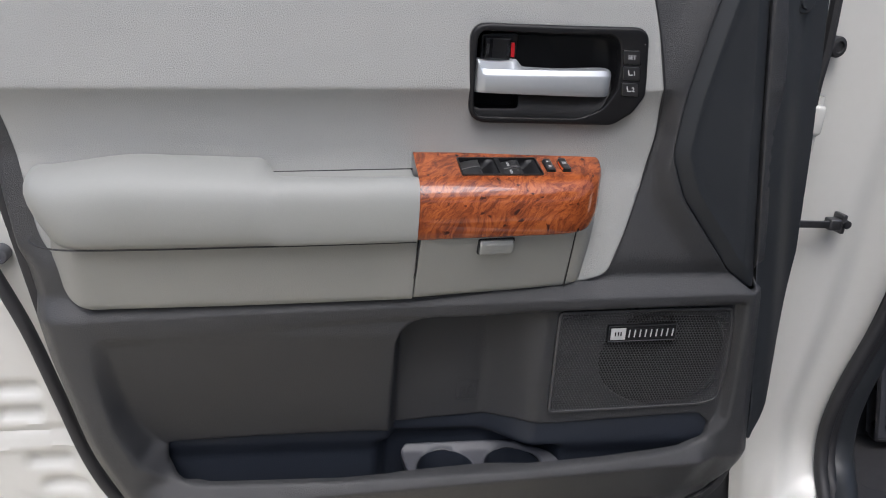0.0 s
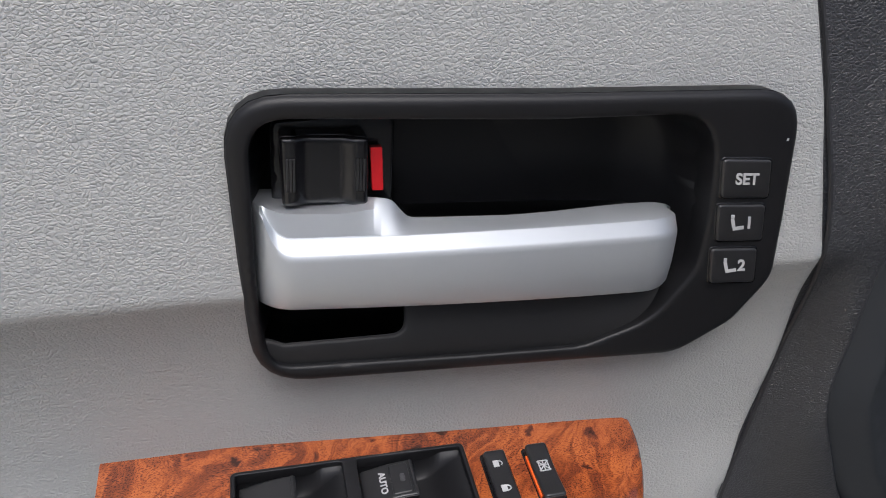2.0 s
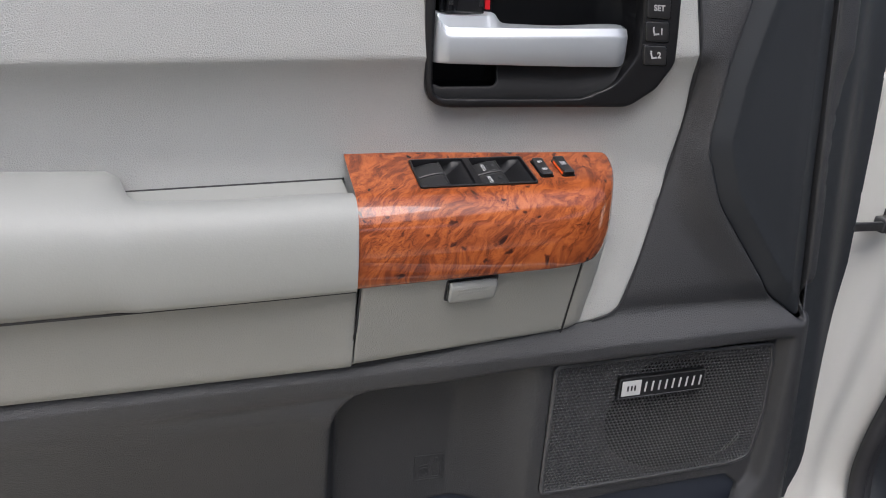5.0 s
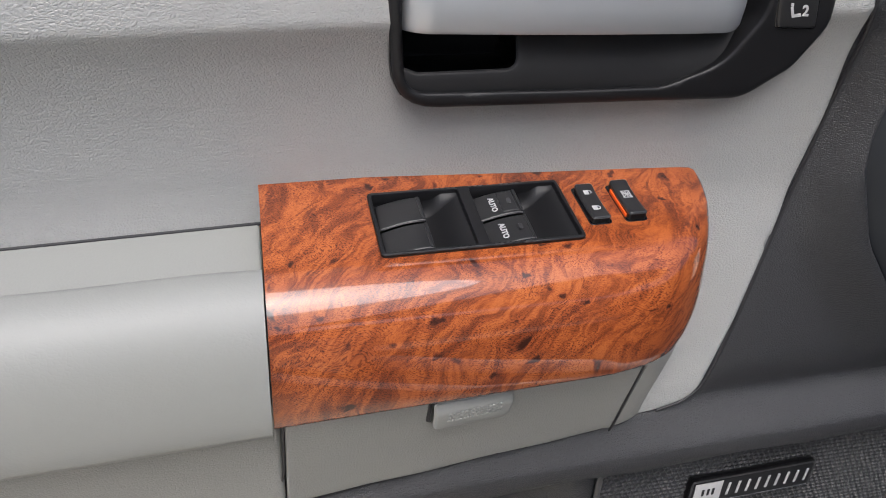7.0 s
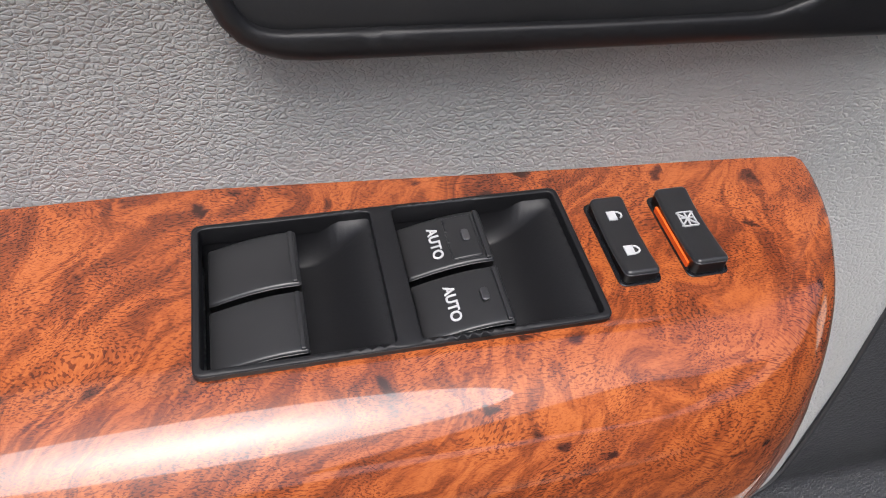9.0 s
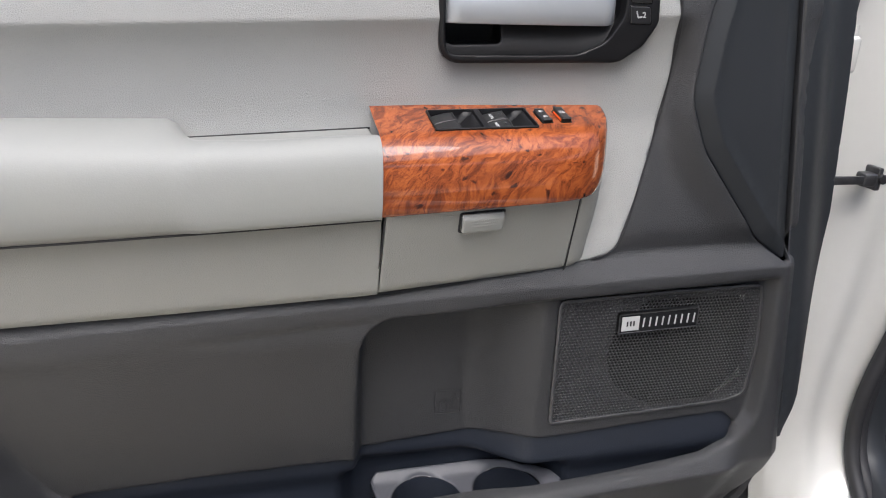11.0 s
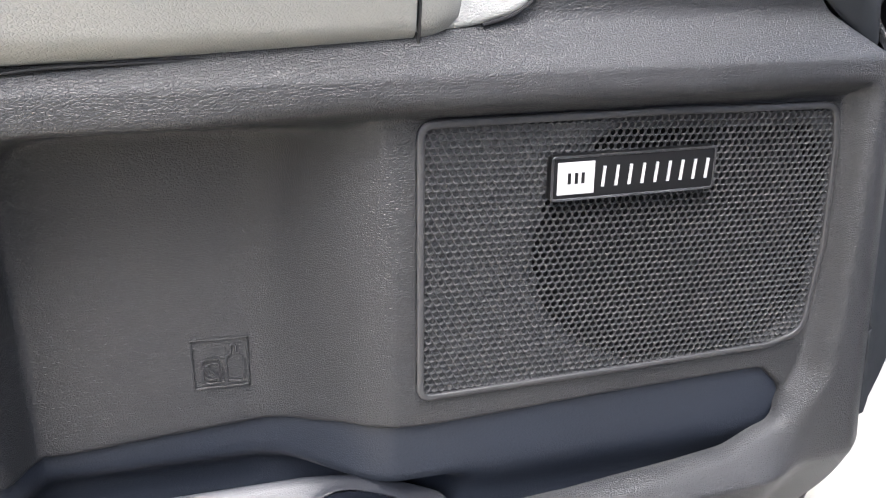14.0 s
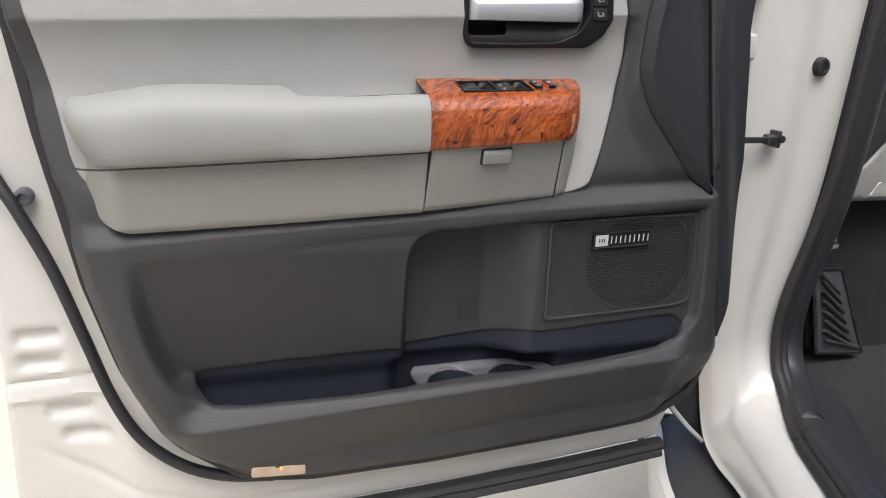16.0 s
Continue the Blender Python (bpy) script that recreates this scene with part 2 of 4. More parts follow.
def inset(outline, d):
    """The outline moved inwards by d."""
    if area(outline) < 0:
        outline = outline[::-1]
    prev, nxt = np.roll(outline, 1, 0), np.roll(outline, -1, 0)
    t = nxt - prev
    t = t / np.maximum(np.linalg.norm(t, axis=1), 1e-9)[:, None]
    return outline + d * np.stack([-t[:, 1], t[:, 0]], 1)


def sheet(outline, depth, step=0.012, r=0.003, thick=0.02, holes=(), hole_r=None, back=False, hole_thick=None, lines=()):
    """A moulded panel over an outline in x and z. depth(points) gives y of its front; edges are rounded by r and go back by thick."""
    radii = [r] * len(holes) if hole_r is None else list(hole_r) if isinstance(hole_r, (list, tuple)) else [hole_r] * len(holes)
    hole_r = max(radii, default=0)
    rings = [resampled(np.asarray(outline), step)] + [resampled(np.asarray(h), step) for h in holes]
    pts, edges, loops = [], [], []
    for ring in rings:
        first = len(pts)
        pts += list(ring)
        loops.append(list(range(first, len(pts))))
        edges += [(first + i, first + (i + 1) % len(ring)) for i in range(len(ring))]
    more = []
    for k, ring in enumerate(rings):
        rad = r if k == 0 else radii[k - 1]
        if rad <= 0:
            continue
        for s in (0.1, 0.3, 0.6, 1.0):
            more.append(inset(ring, s * rad * (1 if k == 0 else -1)))
    lo, hi = rings[0].min(0), rings[0].max(0)
    gx, gz = np.meshgrid(np.arange(lo[0], hi[0], step), np.arange(lo[1], hi[1], step))
    gx = gx + (np.arange(gx.shape[0]) % 2)[:, None] * step / 2
    grid = np.stack([gx.ravel(), gz.ravel()], 1)

    def ok(p, gap_out, gap_in):
        keep = inside(p, rings[0]) & (distance(p, rings[0]) > gap_out)
        for h in rings[1:]:
            keep &= ~inside(p, h) & (distance(p, h) > gap_in)
        return p[keep]
    for i, m in enumerate(more):
        s = (0.1, 0.3, 0.6, 1.0)[i % 4] * 0.8
        pts += list(ok(m, s * r * 0.99, s * min(radii, default=0) * 0.99))
    for line in lines:
        pts += list(ok(line, r, max(hole_r * 1.25, step * 0.35)))
    pts += list(ok(grid, max(r * 1.25, step * 0.35), max(hole_r * 1.25, step * 0.35)))
    flat = np.array(pts)
    made = delaunay_2d_cdt([Vector(p) for p in flat], edges, [], 0, 1e-7)
    verts, tris, origin = made[0], made[2], made[3]
    v2 = np.array([tuple(v) for v in verts])
    mid = np.array([v2[list(f)].mean(0) for f in tris])
    keep = inside(mid, rings[0])
    for h in rings[1:]:
        keep &= ~inside(mid, h)
    d = distance(v2, rings[0])
    y = np.array(depth(v2), float) * np.ones(len(v2))
    base = y.copy()
    if r > 0:
        q = np.clip(r - d, 0, r)
        y = y + r - np.sqrt(np.maximum(r * r - q * q, 0))
    for h, rad in zip(rings[1:], radii):
        if rad > 0:
            q = np.clip(rad - distance(v2, h), 0, rad)
            y = y + rad - np.sqrt(np.maximum(rad * rad - q * q, 0))
    bm = bmesh.new()
    vs = [bm.verts.new((p[0], yy, p[1])) for p, yy in zip(v2, y)]
    for f, k in zip(tris, keep):
        if k:
            a, b, c = (v2[i] for i in f)
            turn = (b[0] - a[0]) * (c[1] - a[1]) - (b[1] - a[1]) * (c[0] - a[0])
            bm.faces.new([vs[i] for i in (f if turn > 0 else f[::-1])])
    index = {}
    for i, os in enumerate(origin):
        for o in os:
            index[o] = i
    for k, loop in enumerate(loops):
        ids = [index[i] for i in loop]
        ids = [i for n, i in enumerate(ids) if i != ids[n - 1]]
        behind = [bm.verts.new((v2[i][0], base[i] + (thick if k == 0 or hole_thick is None else hole_thick), v2[i][1])) for i in ids]
        for n in range(len(ids)):
            m = (n + 1) % len(ids)
            bm.faces.new([vs[ids[n]], vs[ids[m]], behind[m], behind[n]])
        if back and k == 0:
            bm.faces.new(behind)
    for v in [v for v in bm.verts if not v.link_faces]:
        bm.verts.remove(v)
    bmesh.ops.recalc_face_normals(bm, faces=bm.faces) if back else None
    return bm


def loft(rows, closed=False, caps=False):
    """A surface over rows of 3D points. closed: each row is a ring; caps: the first and last ring are filled."""
    bm = bmesh.new()
    grid = [[bm.verts.new(p) for p in row] for row in rows]
    for a, b in zip(grid, grid[1:]):
        n = len(a)
        for i in range(n if closed else n - 1):
            j = (i + 1) % n
            bm.faces.new((a[i], a[j], b[j], b[i]))
    if caps:
        bm.faces.new(grid[0])
        bm.faces.new(grid[-1][::-1])
    bmesh.ops.recalc_face_normals(bm, faces=bm.faces)
    return bm


def curve_through(points, n):
    """n points along a smooth line through the given ones."""
    p = np.array(points, float)
    e = np.vstack([2 * p[0] - p[1], p, 2 * p[-1] - p[-2]])
    out = []
    for s in np.linspace(0, len(p) - 1 - 1e-9, n):
        i, f = int(s), s - int(s)
        a, b, c, d = e[i:i + 4]
        out.append(0.5 * (2 * b + (c - a) * f + (2 * a - 5 * b + 4 * c - d) * f * f + (3 * b - a - 3 * c + d) * f ** 3))
    return np.array(out)


def tube(points, radius, sides=10, n=60, flat=1.0):
    """A round (or flattened) bar along a smooth line."""
    line = curve_through(points, n)
    rows = []
    for i, p in enumerate(line):
        t = line[min(i + 1, n - 1)] - line[max(i - 1, 0)]
        t = t / np.linalg.norm(t)
        side = np.cross(t, (0, 1, 0) if abs(t[1]) < 0.9 else (0, 0, 1))
        side = side / np.linalg.norm(side)
        up = np.cross(side, t)
        rows.append([p + radius * (math.cos(q) * side + flat * math.sin(q) * up) for q in np.linspace(0, 2 * math.pi, sides, endpoint=False)])
    return loft(rows, True, True)


def box(x0, x1, y0, y1, z0, z1, bevel=0.0):
    bm = bmesh.new()
    bmesh.ops.create_cube(bm, size=1.0, matrix=Matrix.LocRotScale(((x0 + x1) / 2, (y0 + y1) / 2, (z0 + z1) / 2), None, (x1 - x0, y1 - y0, z1 - z0)))
    if bevel:
        bmesh.ops.bevel(bm, geom=bm.edges[:] + bm.verts[:], offset=bevel, segments=3, affect='EDGES', profile=0.5)
    return bm


def joined(*meshes):
    out = bmesh.new()
    for b in meshes:
        me = bpy.data.meshes.new("t")
        b.to_mesh(me)
        out.from_mesh(me)
        bpy.data.meshes.remove(me)
        b.free()
    return out


def moved(bm, m):
    bm.transform(m)
    return bm


def part(name, bm, mat, parent=None, label="", sharp=40):
    """Links a bmesh as one mesh object under a thing or part."""
    me = bpy.data.meshes.new(name)
    for f in bm.faces:
        f.smooth = True
    for e in bm.edges:
        if len(e.link_faces) == 2 and e.calc_face_angle(0) > radians(sharp):
            e.smooth = False
    bm.to_mesh(me)
    bm.free()
    me.materials.append(mat)
    ob = new(name, me)
    if parent is not None:
        ob.parent = parent
    if label:
        ob["label"] = label
    return ob


def empty(name, label, category, kind=""):
    return tagged(new(name), label, category, kind=kind)


def lettering(text, size, m, mat, parent, label=""):
    """Letters as a thin mesh, standing in the x-z plane of m."""
    cu = bpy.data.curves.new("lettering", 'FONT')
    cu.body, cu.size, cu.align_x, cu.align_y, cu.extrude, cu.offset = text, size, 'CENTER', 'CENTER', 0.00012, size * 0.028
    tmp = new("lettering", cu)
    bpy.context.view_layer.update()
    me = bpy.data.meshes.new_from_object(tmp.evaluated_get(bpy.context.evaluated_depsgraph_get()))
    bpy.data.objects.remove(tmp)
    me.transform(m @ pose(0, 0, 0, 90, 0, 0))
    me.materials.clear()
    me.materials.append(mat)
    ob = new("lettering", me)
    ob.parent = parent
    if label:
        ob["label"] = label
    return ob


def flat(y):
    return lambda p: np.full(len(p), y)


# ---- ground ----
g = bmesh.new()
bmesh.ops.create_grid(g, x_segments=24, y_segments=24, size=60)
tagged(part("ground", g, CONCRETE), "pale sunlit concrete driveway under the open truck door", "ground", kind="structure")

# ---- the door ----
door = empty("car_door", "open white truck door with grey and charcoal inner trim", "car door")

# outlines of the door's panels, in x and z
TRIM = rounded([(-0.337, 1.475), (-0.322, 1.25, 0.2), (-0.300, 1.10, 0.3), (-0.262, 0.893, 0.3), (-0.224, 0.756, 0.3), (-0.165, 0.635, 0.12),
                (-0.062, 0.557, 0.1), (0.041, 0.544, 0.2), (0.24, 0.547, 0.3), (0.438, 0.558, 0.3), (0.56, 0.565, 0.2), (0.655, 0.574, 0.12), (0.735, 0.612, 0.07), (0.758, 0.680, 0.08), (0.745, 0.756, 0.1),
                (0.711, 0.996, 0.02), (0.690, 1.17, 0.3), (0.650, 1.475)])
LIP = rounded([(-0.212, 0.940, 0.05), (-0.205, 0.86, 0.2), (-0.190, 0.795, 0.1), (-0.165, 0.742, 0.05), (-0.128, 0.711, 0.05), (-0.088, 0.7005, 0.05), (0.111, 0.7025, 0.2), (0.267, 0.7080, 0.3), (0.398, 0.7130, 0.3), (0.509, 0.7205, 0.3),
               (0.590, 0.7285, 0.1), (0.632, 0.7340, 0.06), (0.678, 0.7500, 0.03), (0.697, 0.785, 0.04), (0.698, 0.83, 0.1), (0.694, 0.90, 0.1), (0.687, 0.984, 0.01), (0.42, 0.9735, 0.1), (0.20, 0.966, 0.2), (-0.16, 0.945, 0.05)])
MOUTH = rounded([(-0.130, 0.728, 0.018), (-0.112, 0.7055, 0.03), (-0.07, 0.7015, 0.05), (0.111, 0.7030, 0.2), (0.267, 0.7095, 0.3), (0.398, 0.7150, 0.3), (0.509, 0.7225, 0.3), (0.590, 0.7305, 0.1), (0.630, 0.7355, 0.05), (0.672, 0.7495, 0.018),
                 (0.678, 0.770, 0.014), (0.657, 0.7885, 0.010), (0.589, 0.7860, 0.1), (0.508, 0.7820, 0.1), (0.455, 0.7785, 0.04), (0.420, 0.7770, 0.02), (0.395, 0.7780, 0.02), (0.372, 0.7755, 0.03), (0.350, 0.7675, 0.03), (0.320, 0.7605, 0.05), (0.268, 0.7565, 0.05), (0.205, 0.7510, 0.05), (0.150, 0.7565, 0.05), (-0.004, 0.7535, 0.2), (-0.118, 0.7475, 0.004), (-0.130, 0.7445, 0.004)])
BOTTLE = rounded([(0.183, 0.60), (0.179, 0.80, 0.2), (0.178, 0.9625, 0.055), (0.385, 0.968, 0.02), (0.402, 0.955, 0.01), (0.404, 0.80, 0.02), (0.450, 0.745, 0.02), (0.450, 0.60)])
GRID = rounded([(0.409, 0.9635, 0.011), (0.412, 0.797, 0.010), (0.55, 0.8015, 0.2), (0.655, 0.806, 0.03), (0.683, 0.814, 0.022), (0.6855, 0.88, 0.08), (0.679, 0.945, 0.05), (0.673, 0.9705, 0.012), (0.55, 0.9685, 0.3)])
DISC = np.array([(min(0.590 + 0.111 * math.cos(q), 0.676), min(0.888 + 0.0852 * math.sin(q), 0.958)) for q in np.linspace(0, 2 * math.pi, 90, endpoint=False)])


def crease(x):
    return 1.252 + 0.047 * x


def panel_depth(p):
    """The light panel stands proud along a soft crease, turns back below it, and comes forward again at its foot."""
    x, z = p[:, 0], p[:, 1]
    above = z - crease(x)
    soft = np.sqrt(above ** 2 + 0.0016 ** 2)
    y = 0.982 + 0.10 * (soft + above) / 2 + 0.023 * (1 - np.exp(-np.maximum(soft - above, 0) / 2 / 0.034))
    foot = 1.004 - 0.14 * (1.165 - z)
    y = np.where(z < 1.165, np.minimum(y, foot), np.minimum(y, 1.006))
    return y - 0.062 * np.clip(x - 0.25, 0, 0.26)


UPPER = rounded([(-0.318, 1.45), (-0.302, 1.262, 0.3), (-0.281, 1.155, 0.3), (-0.262, 1.05, 0.1), (-0.22, 1.0), (0.40, 1.004), (0.440, 1.011, 0.02), (0.470, 1.020, 0.028),
                 (0.489, 1.078, 0.2), (0.505, 1.145, 0.2), (0.515, 1.218, 0.12), (0.505, 1.280, 0.12), (0.491, 1.346, 0.2), (0.476, 1.395, 0.2), (0.463, 1.45)])


SAILS = rounded([(0.575, 1.46), (0.551, 1.345, 0.2), (0.538, 1.264, 0.2), (0.534, 1.192, 0.06), (0.561, 1.134, 0.08), (0.648, 1.031, 0.1), (0.691, 1.000, 0.010), (0.699, 1.001), (0.668, 1.17), (0.618, 1.46)])


def ledge_at(x):
    return 0.9685 + 0.052 * x - 0.016 * x * x


def field_depth(p):
    """The back of the pocket: it leans away downwards, stands forward behind the loudspeaker, and is deeper where a bottle stands."""
    x, z = p[:, 0], p[:, 1]
    beside = smooth((x - 0.28) / 0.10)
    y = (0.958 + 0.042 * np.clip((0.935 - z) / 0.19, 0, 1)) * (1 - beside) + 0.972 * beside
    deep = np.where(inside(p, BOTTLE), smooth(distance(p, BOTTLE) / 0.016), 0)
    back = 0.972 + 0.057 * (1 - smooth((x - 0.318) / 0.085))
    y = y * (1 - deep) + back * deep
    return y + 0.012 * smooth((0.745 - z) / 0.04) * (1 - deep) + 0.018 * smooth((0.735 - z) / 0.03) * deep


def trim_depth(p):
    """The dark panel bulges along a ledge under the armrest and at the pocket's lip, and falls back to its rim."""
    x, z = p[:, 0], p[:, 1]
    ledge = ledge_at(x)
    up = np.maximum(z - ledge, 0)
    y = 0.955 + np.minimum(0.90 * (np.sqrt(up ** 2 + 0.0015 ** 2) - 0.0015), 0.022)
    high = smooth((z - 1.012) / 0.04)
    near = np.where(inside(p, SAILS), 1.0, smooth(1 - distance(p, SAILS) / 0.045) * smooth(distance(p, UPPER) / 0.024))
    beside = (panel_depth(p) + 0.002) * (1 - near) + 0.966 * near
    y = y * (1 - high) + beside * high
    brow = 0.676 + 0.055 * (x + 0.13)
    y = y + (0.023 * np.clip((z - brow) / 0.030, 0, 1) - 0.014) * smooth((0.80 - z) / 0.06) * smooth((x + 0.17) / 0.05) * smooth((0.70 - x) / 0.05)
    low = np.maximum(brow - z, 0)
    y = y + np.minimum(0.50 * (np.sqrt(low ** 2 + 0.003 ** 2) - 0.003), 0.046)
    y = y + 0.022 * smooth((-0.20 + 0.10 * (0.75 - z) - x) / 0.10) * smooth((z - 0.62) / 0.10) * (1 - high)
    y = y + 0.010 * smooth((0.020 - distance(p, TRIM)) / 0.020) * (1 - high)
    within = np.where(inside(p, LIP), distance(p, LIP), 0)
    width = 0.010 + 0.012 * smooth((0.10 - x) / 0.16)
    facet = np.clip(within / width, 0, 1)
    sunk = 0.65 * facet + 0.35 * smooth(facet)
    y = y * (1 - sunk) + field_depth(p) * sunk
    seat = inset(resampled(GRID, 0.005), -0.0012)
    return np.where(inside(p, seat), np.maximum(y, 0.9715), y)


across = np.arange(-0.20, 0.70, 0.004)
FOLDS = [np.stack([across, f(across) + d], 1) for f in (ledge_at, lambda x: 0.676 + 0.055 * (x + 0.13)) for d in (-0.0012, 0.0012)]
FOLDS += [inset(resampled(LIP, 0.005), d) for d in (0.003, 0.006, 0.009, 0.012)] + [inset(resampled(BOTTLE, 0.005), d) for d in (0.001, 0.005, 0.009, 0.013)]
FOLDS += [inset(resampled(GRID, 0.004), d) for d in (-0.0018, -0.0006)]
part("lower_trim", sheet(TRIM, trim_depth, 0.005, 0.006, 0.05, [MOUTH, DISC, SAILS, inset(resampled(UPPER, 0.01), 0.0025)], (0.004, 0.001, 0.003, 0.0015), hole_thick=0.009, lines=FOLDS), DARK, door, "charcoal grained plastic door trim with a sunk pocket")


LINING = rounded([(-0.12, 0.600), (-0.165, 0.700), (-0.165, 0.768), (0.198, 0.778), (0.346, 0.787), (0.424, 0.780), (0.46, 0.794), (0.68, 0.800), (0.69, 0.72), (0.64, 0.615)])


def liner_depth(p):
    """Behind the trim's back wall; it steps back round the cup holder."""
    x, z = p[:, 0], p[:, 1]
    y = field_depth(p) + 0.0045
    room = smooth((0.738 - z) / 0.026) * smooth((x - 0.16) / 0.03) * (1 - smooth((x - 0.425) / 0.03))
    return y + np.maximum(1.049 - y, 0) * room


part("pocket_liner", sheet(LINING, liner_depth, 0.006, 0.0, 0.012), LINER, door, "dark blue-black pocket liner")
part("pocket_floor", box(-0.11, 0.62, 0.990, 1.05, 0.634, 0.638), LINER, door)

# cup holder plate inside the pocket, with two round cut-outs
arcs = [(cx + 0.0435 * math.cos(q), 0.990 + 0.0435 * math.sin(q)) for cx in (0.271, 0.376) for q in np.linspace(math.radians(205), math.radians(-25), 26)]
CUPS = np.array([(0.216, 0.966)] + arcs + [(0.436, 0.968), (0.446, 0.985), (0.439, 1.003), (0.418, 1.026), (0.390, 1.040), (0.35, 1.044), (0.215, 1.042), (0.207, 1.034)])
plate = sheet(CUPS, lambda p: -0.03 * (p[:, 1] - 0.97) - 0.010 * smooth((p[:, 1] - 1.026) / 0.016) - 0.014 * smooth((p[:, 0] - 0.385) / 0.06), 0.005, 0.004, 0.014)
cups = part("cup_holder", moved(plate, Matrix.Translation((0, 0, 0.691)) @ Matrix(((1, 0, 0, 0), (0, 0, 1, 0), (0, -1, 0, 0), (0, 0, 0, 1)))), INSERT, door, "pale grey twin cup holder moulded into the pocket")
for cx in (0.271, 0.376):
    rows = [[(cx + r * math.cos(q), 0.990 + r * math.sin(q), z) for q in np.linspace(math.radians(-30), math.radians(210), 32)] for r, z in ((0.0435, 0.692), (0.0432, 0.688), (0.042, 0.640))]
    part("cup_well", loft(rows), LINER, cups)

# embossed sign beside the bottle: a frame, a cup struck through and a bottle
sign = rounded([(0.285, 0.789, 0.002), (0.285, 0.822, 0.002), (0.318, 0.822, 0.002), (0.318, 0.789, 0.002)])
emboss = [tube([(p[0], 1.0281, p[1]) for p in list(sign) + [sign[0]]], 0.0007, 6, 60)]
emboss.append(tube([(0.291, 1.0281, 0.808), (0.291, 1.0281, 0.794), (0.296, 1.0281, 0.792), (0.300, 1.0281, 0.794), (0.300, 1.0281, 0.808), (0.291, 1.0281, 0.808)], 0.0007, 6, 40))
emboss.append(tube([(0.291 + 0.0055 * (1 + math.cos(q)), 1.0281, 0.800 + 0.0055 * math.sin(q)) for q in np.linspace(0, 2 * math.pi, 16)], 0.0007, 6, 40))
emboss.append(tube([(0.293, 1.0281, 0.804), (0.300, 1.0281, 0.796)], 0.0007, 6, 4))
emboss.append(tube([(0.305, 1.0281, 0.793), (0.305, 1.0281, 0.808), (0.308, 1.0281, 0.812), (0.308, 1.0281, 0.817), (0.311, 1.0281, 0.817), (0.311, 1.0281, 0.812), (0.3145, 1.0281, 0.808), (0.3145, 1.0281, 0.793), (0.305, 1.0281, 0.793)], 0.0007, 6, 60))
part("embossed_sign", joined(*emboss), DARK, door, "small embossed bottle and cup pictogram")

# ---- speaker ----
CENTRE = (0.580, 0.886)
grille = part("speaker_grille", sheet(GRID, flat(0.968), 0.006, 0.0015, 0.012, [inset(resampled(GRID, 0.004), 0.0042)], 0.001), GRILLE, door, "black perforated loudspeaker grille")


def perforated(outline, pitch, hole, y, deep):
    """A plate of hexagonal cells, each with a round hole."""
    lo, hi = outline.min(0), outline.max(0)
    rowh = pitch * math.sqrt(3) / 2
    centres = [(lo[0] + (i + 0.5 * (j % 2)) * pitch, lo[1] + j * rowh) for j in range(int((hi[1] - lo[1]) / rowh) + 2) for i in range(int((hi[0] - lo[0]) / pitch) + 2)]
    c = np.array(centres)
    c = c[inside(c, inset(outline, 0.0026))]
    turn = np.linspace(0, 2 * math.pi, 12, endpoint=False) + math.pi / 6
    far = np.where(np.arange(12) % 2 == 0, pitch / math.sqrt(3), pitch / 2)
    rings = [(far * 1.0, y), (np.full(12, hole * 1.14), y), (np.full(12, hole), y + 0.0006), (np.full(12, hole * 0.94), y + deep)]
    verts, faces = [], []
    shallow = ~inside(c, DISC)
    for (cx, cz), shut in zip(c, shallow):
        base = len(verts)
        floor = [(np.full(12, hole * 0.90), y + 0.0018), (np.full(12, hole * 0.55), y + 0.0019)]
        for rad, yy in rings[:3] + (floor if shut else rings[3:]):
            verts += [(cx + r * math.cos(q), yy, cz + r * math.sin(q)) for r, q in zip(rad, turn)]
        for k in range(4 if shut else 3):
            for i in range(12):
                j = (i + 1) % 12
                faces.append((base + 12 * k + i, base + 12 * k + j, base + 12 * k + 12 + j, base + 12 * k + 12 + i))
        if shut:
            faces.append(tuple(base + 48 + i for i in range(12)))
    me = bpy.data.meshes.new("grille_mesh")
    me.from_pydata(verts, [], faces)
    me.validate()
    b = bmesh.new()
    b.from_mesh(me)
    bpy.data.meshes.remove(me)
    return b


part("grille_mesh", perforated(resampled(GRID, 0.004), 0.00455, 0.00193, 0.9695, 0.0018), GRILLE, grille, sharp=30)
part("grille_backing", sheet(inset(resampled(GRID, 0.004), 0.001), flat(0.9711), 0.01, 0.0, 0.008, [DISC], 0.0), DARK, grille)
rows = [[(CENTRE[0] + r * math.cos(q), y, CENTRE[1] + r * 0.908 * math.sin(q)) for q in np.linspace(0, 2 * math.pi, 48, endpoint=False)] for r, y in ((0.102, 0.983), (0.095, 0.985), (0.080, 0.983), (0.035, 1.005), (0.022, 0.999), (0.004, 0.995))]
part("speaker_cone", loft(rows, True, True), VOID, grille)

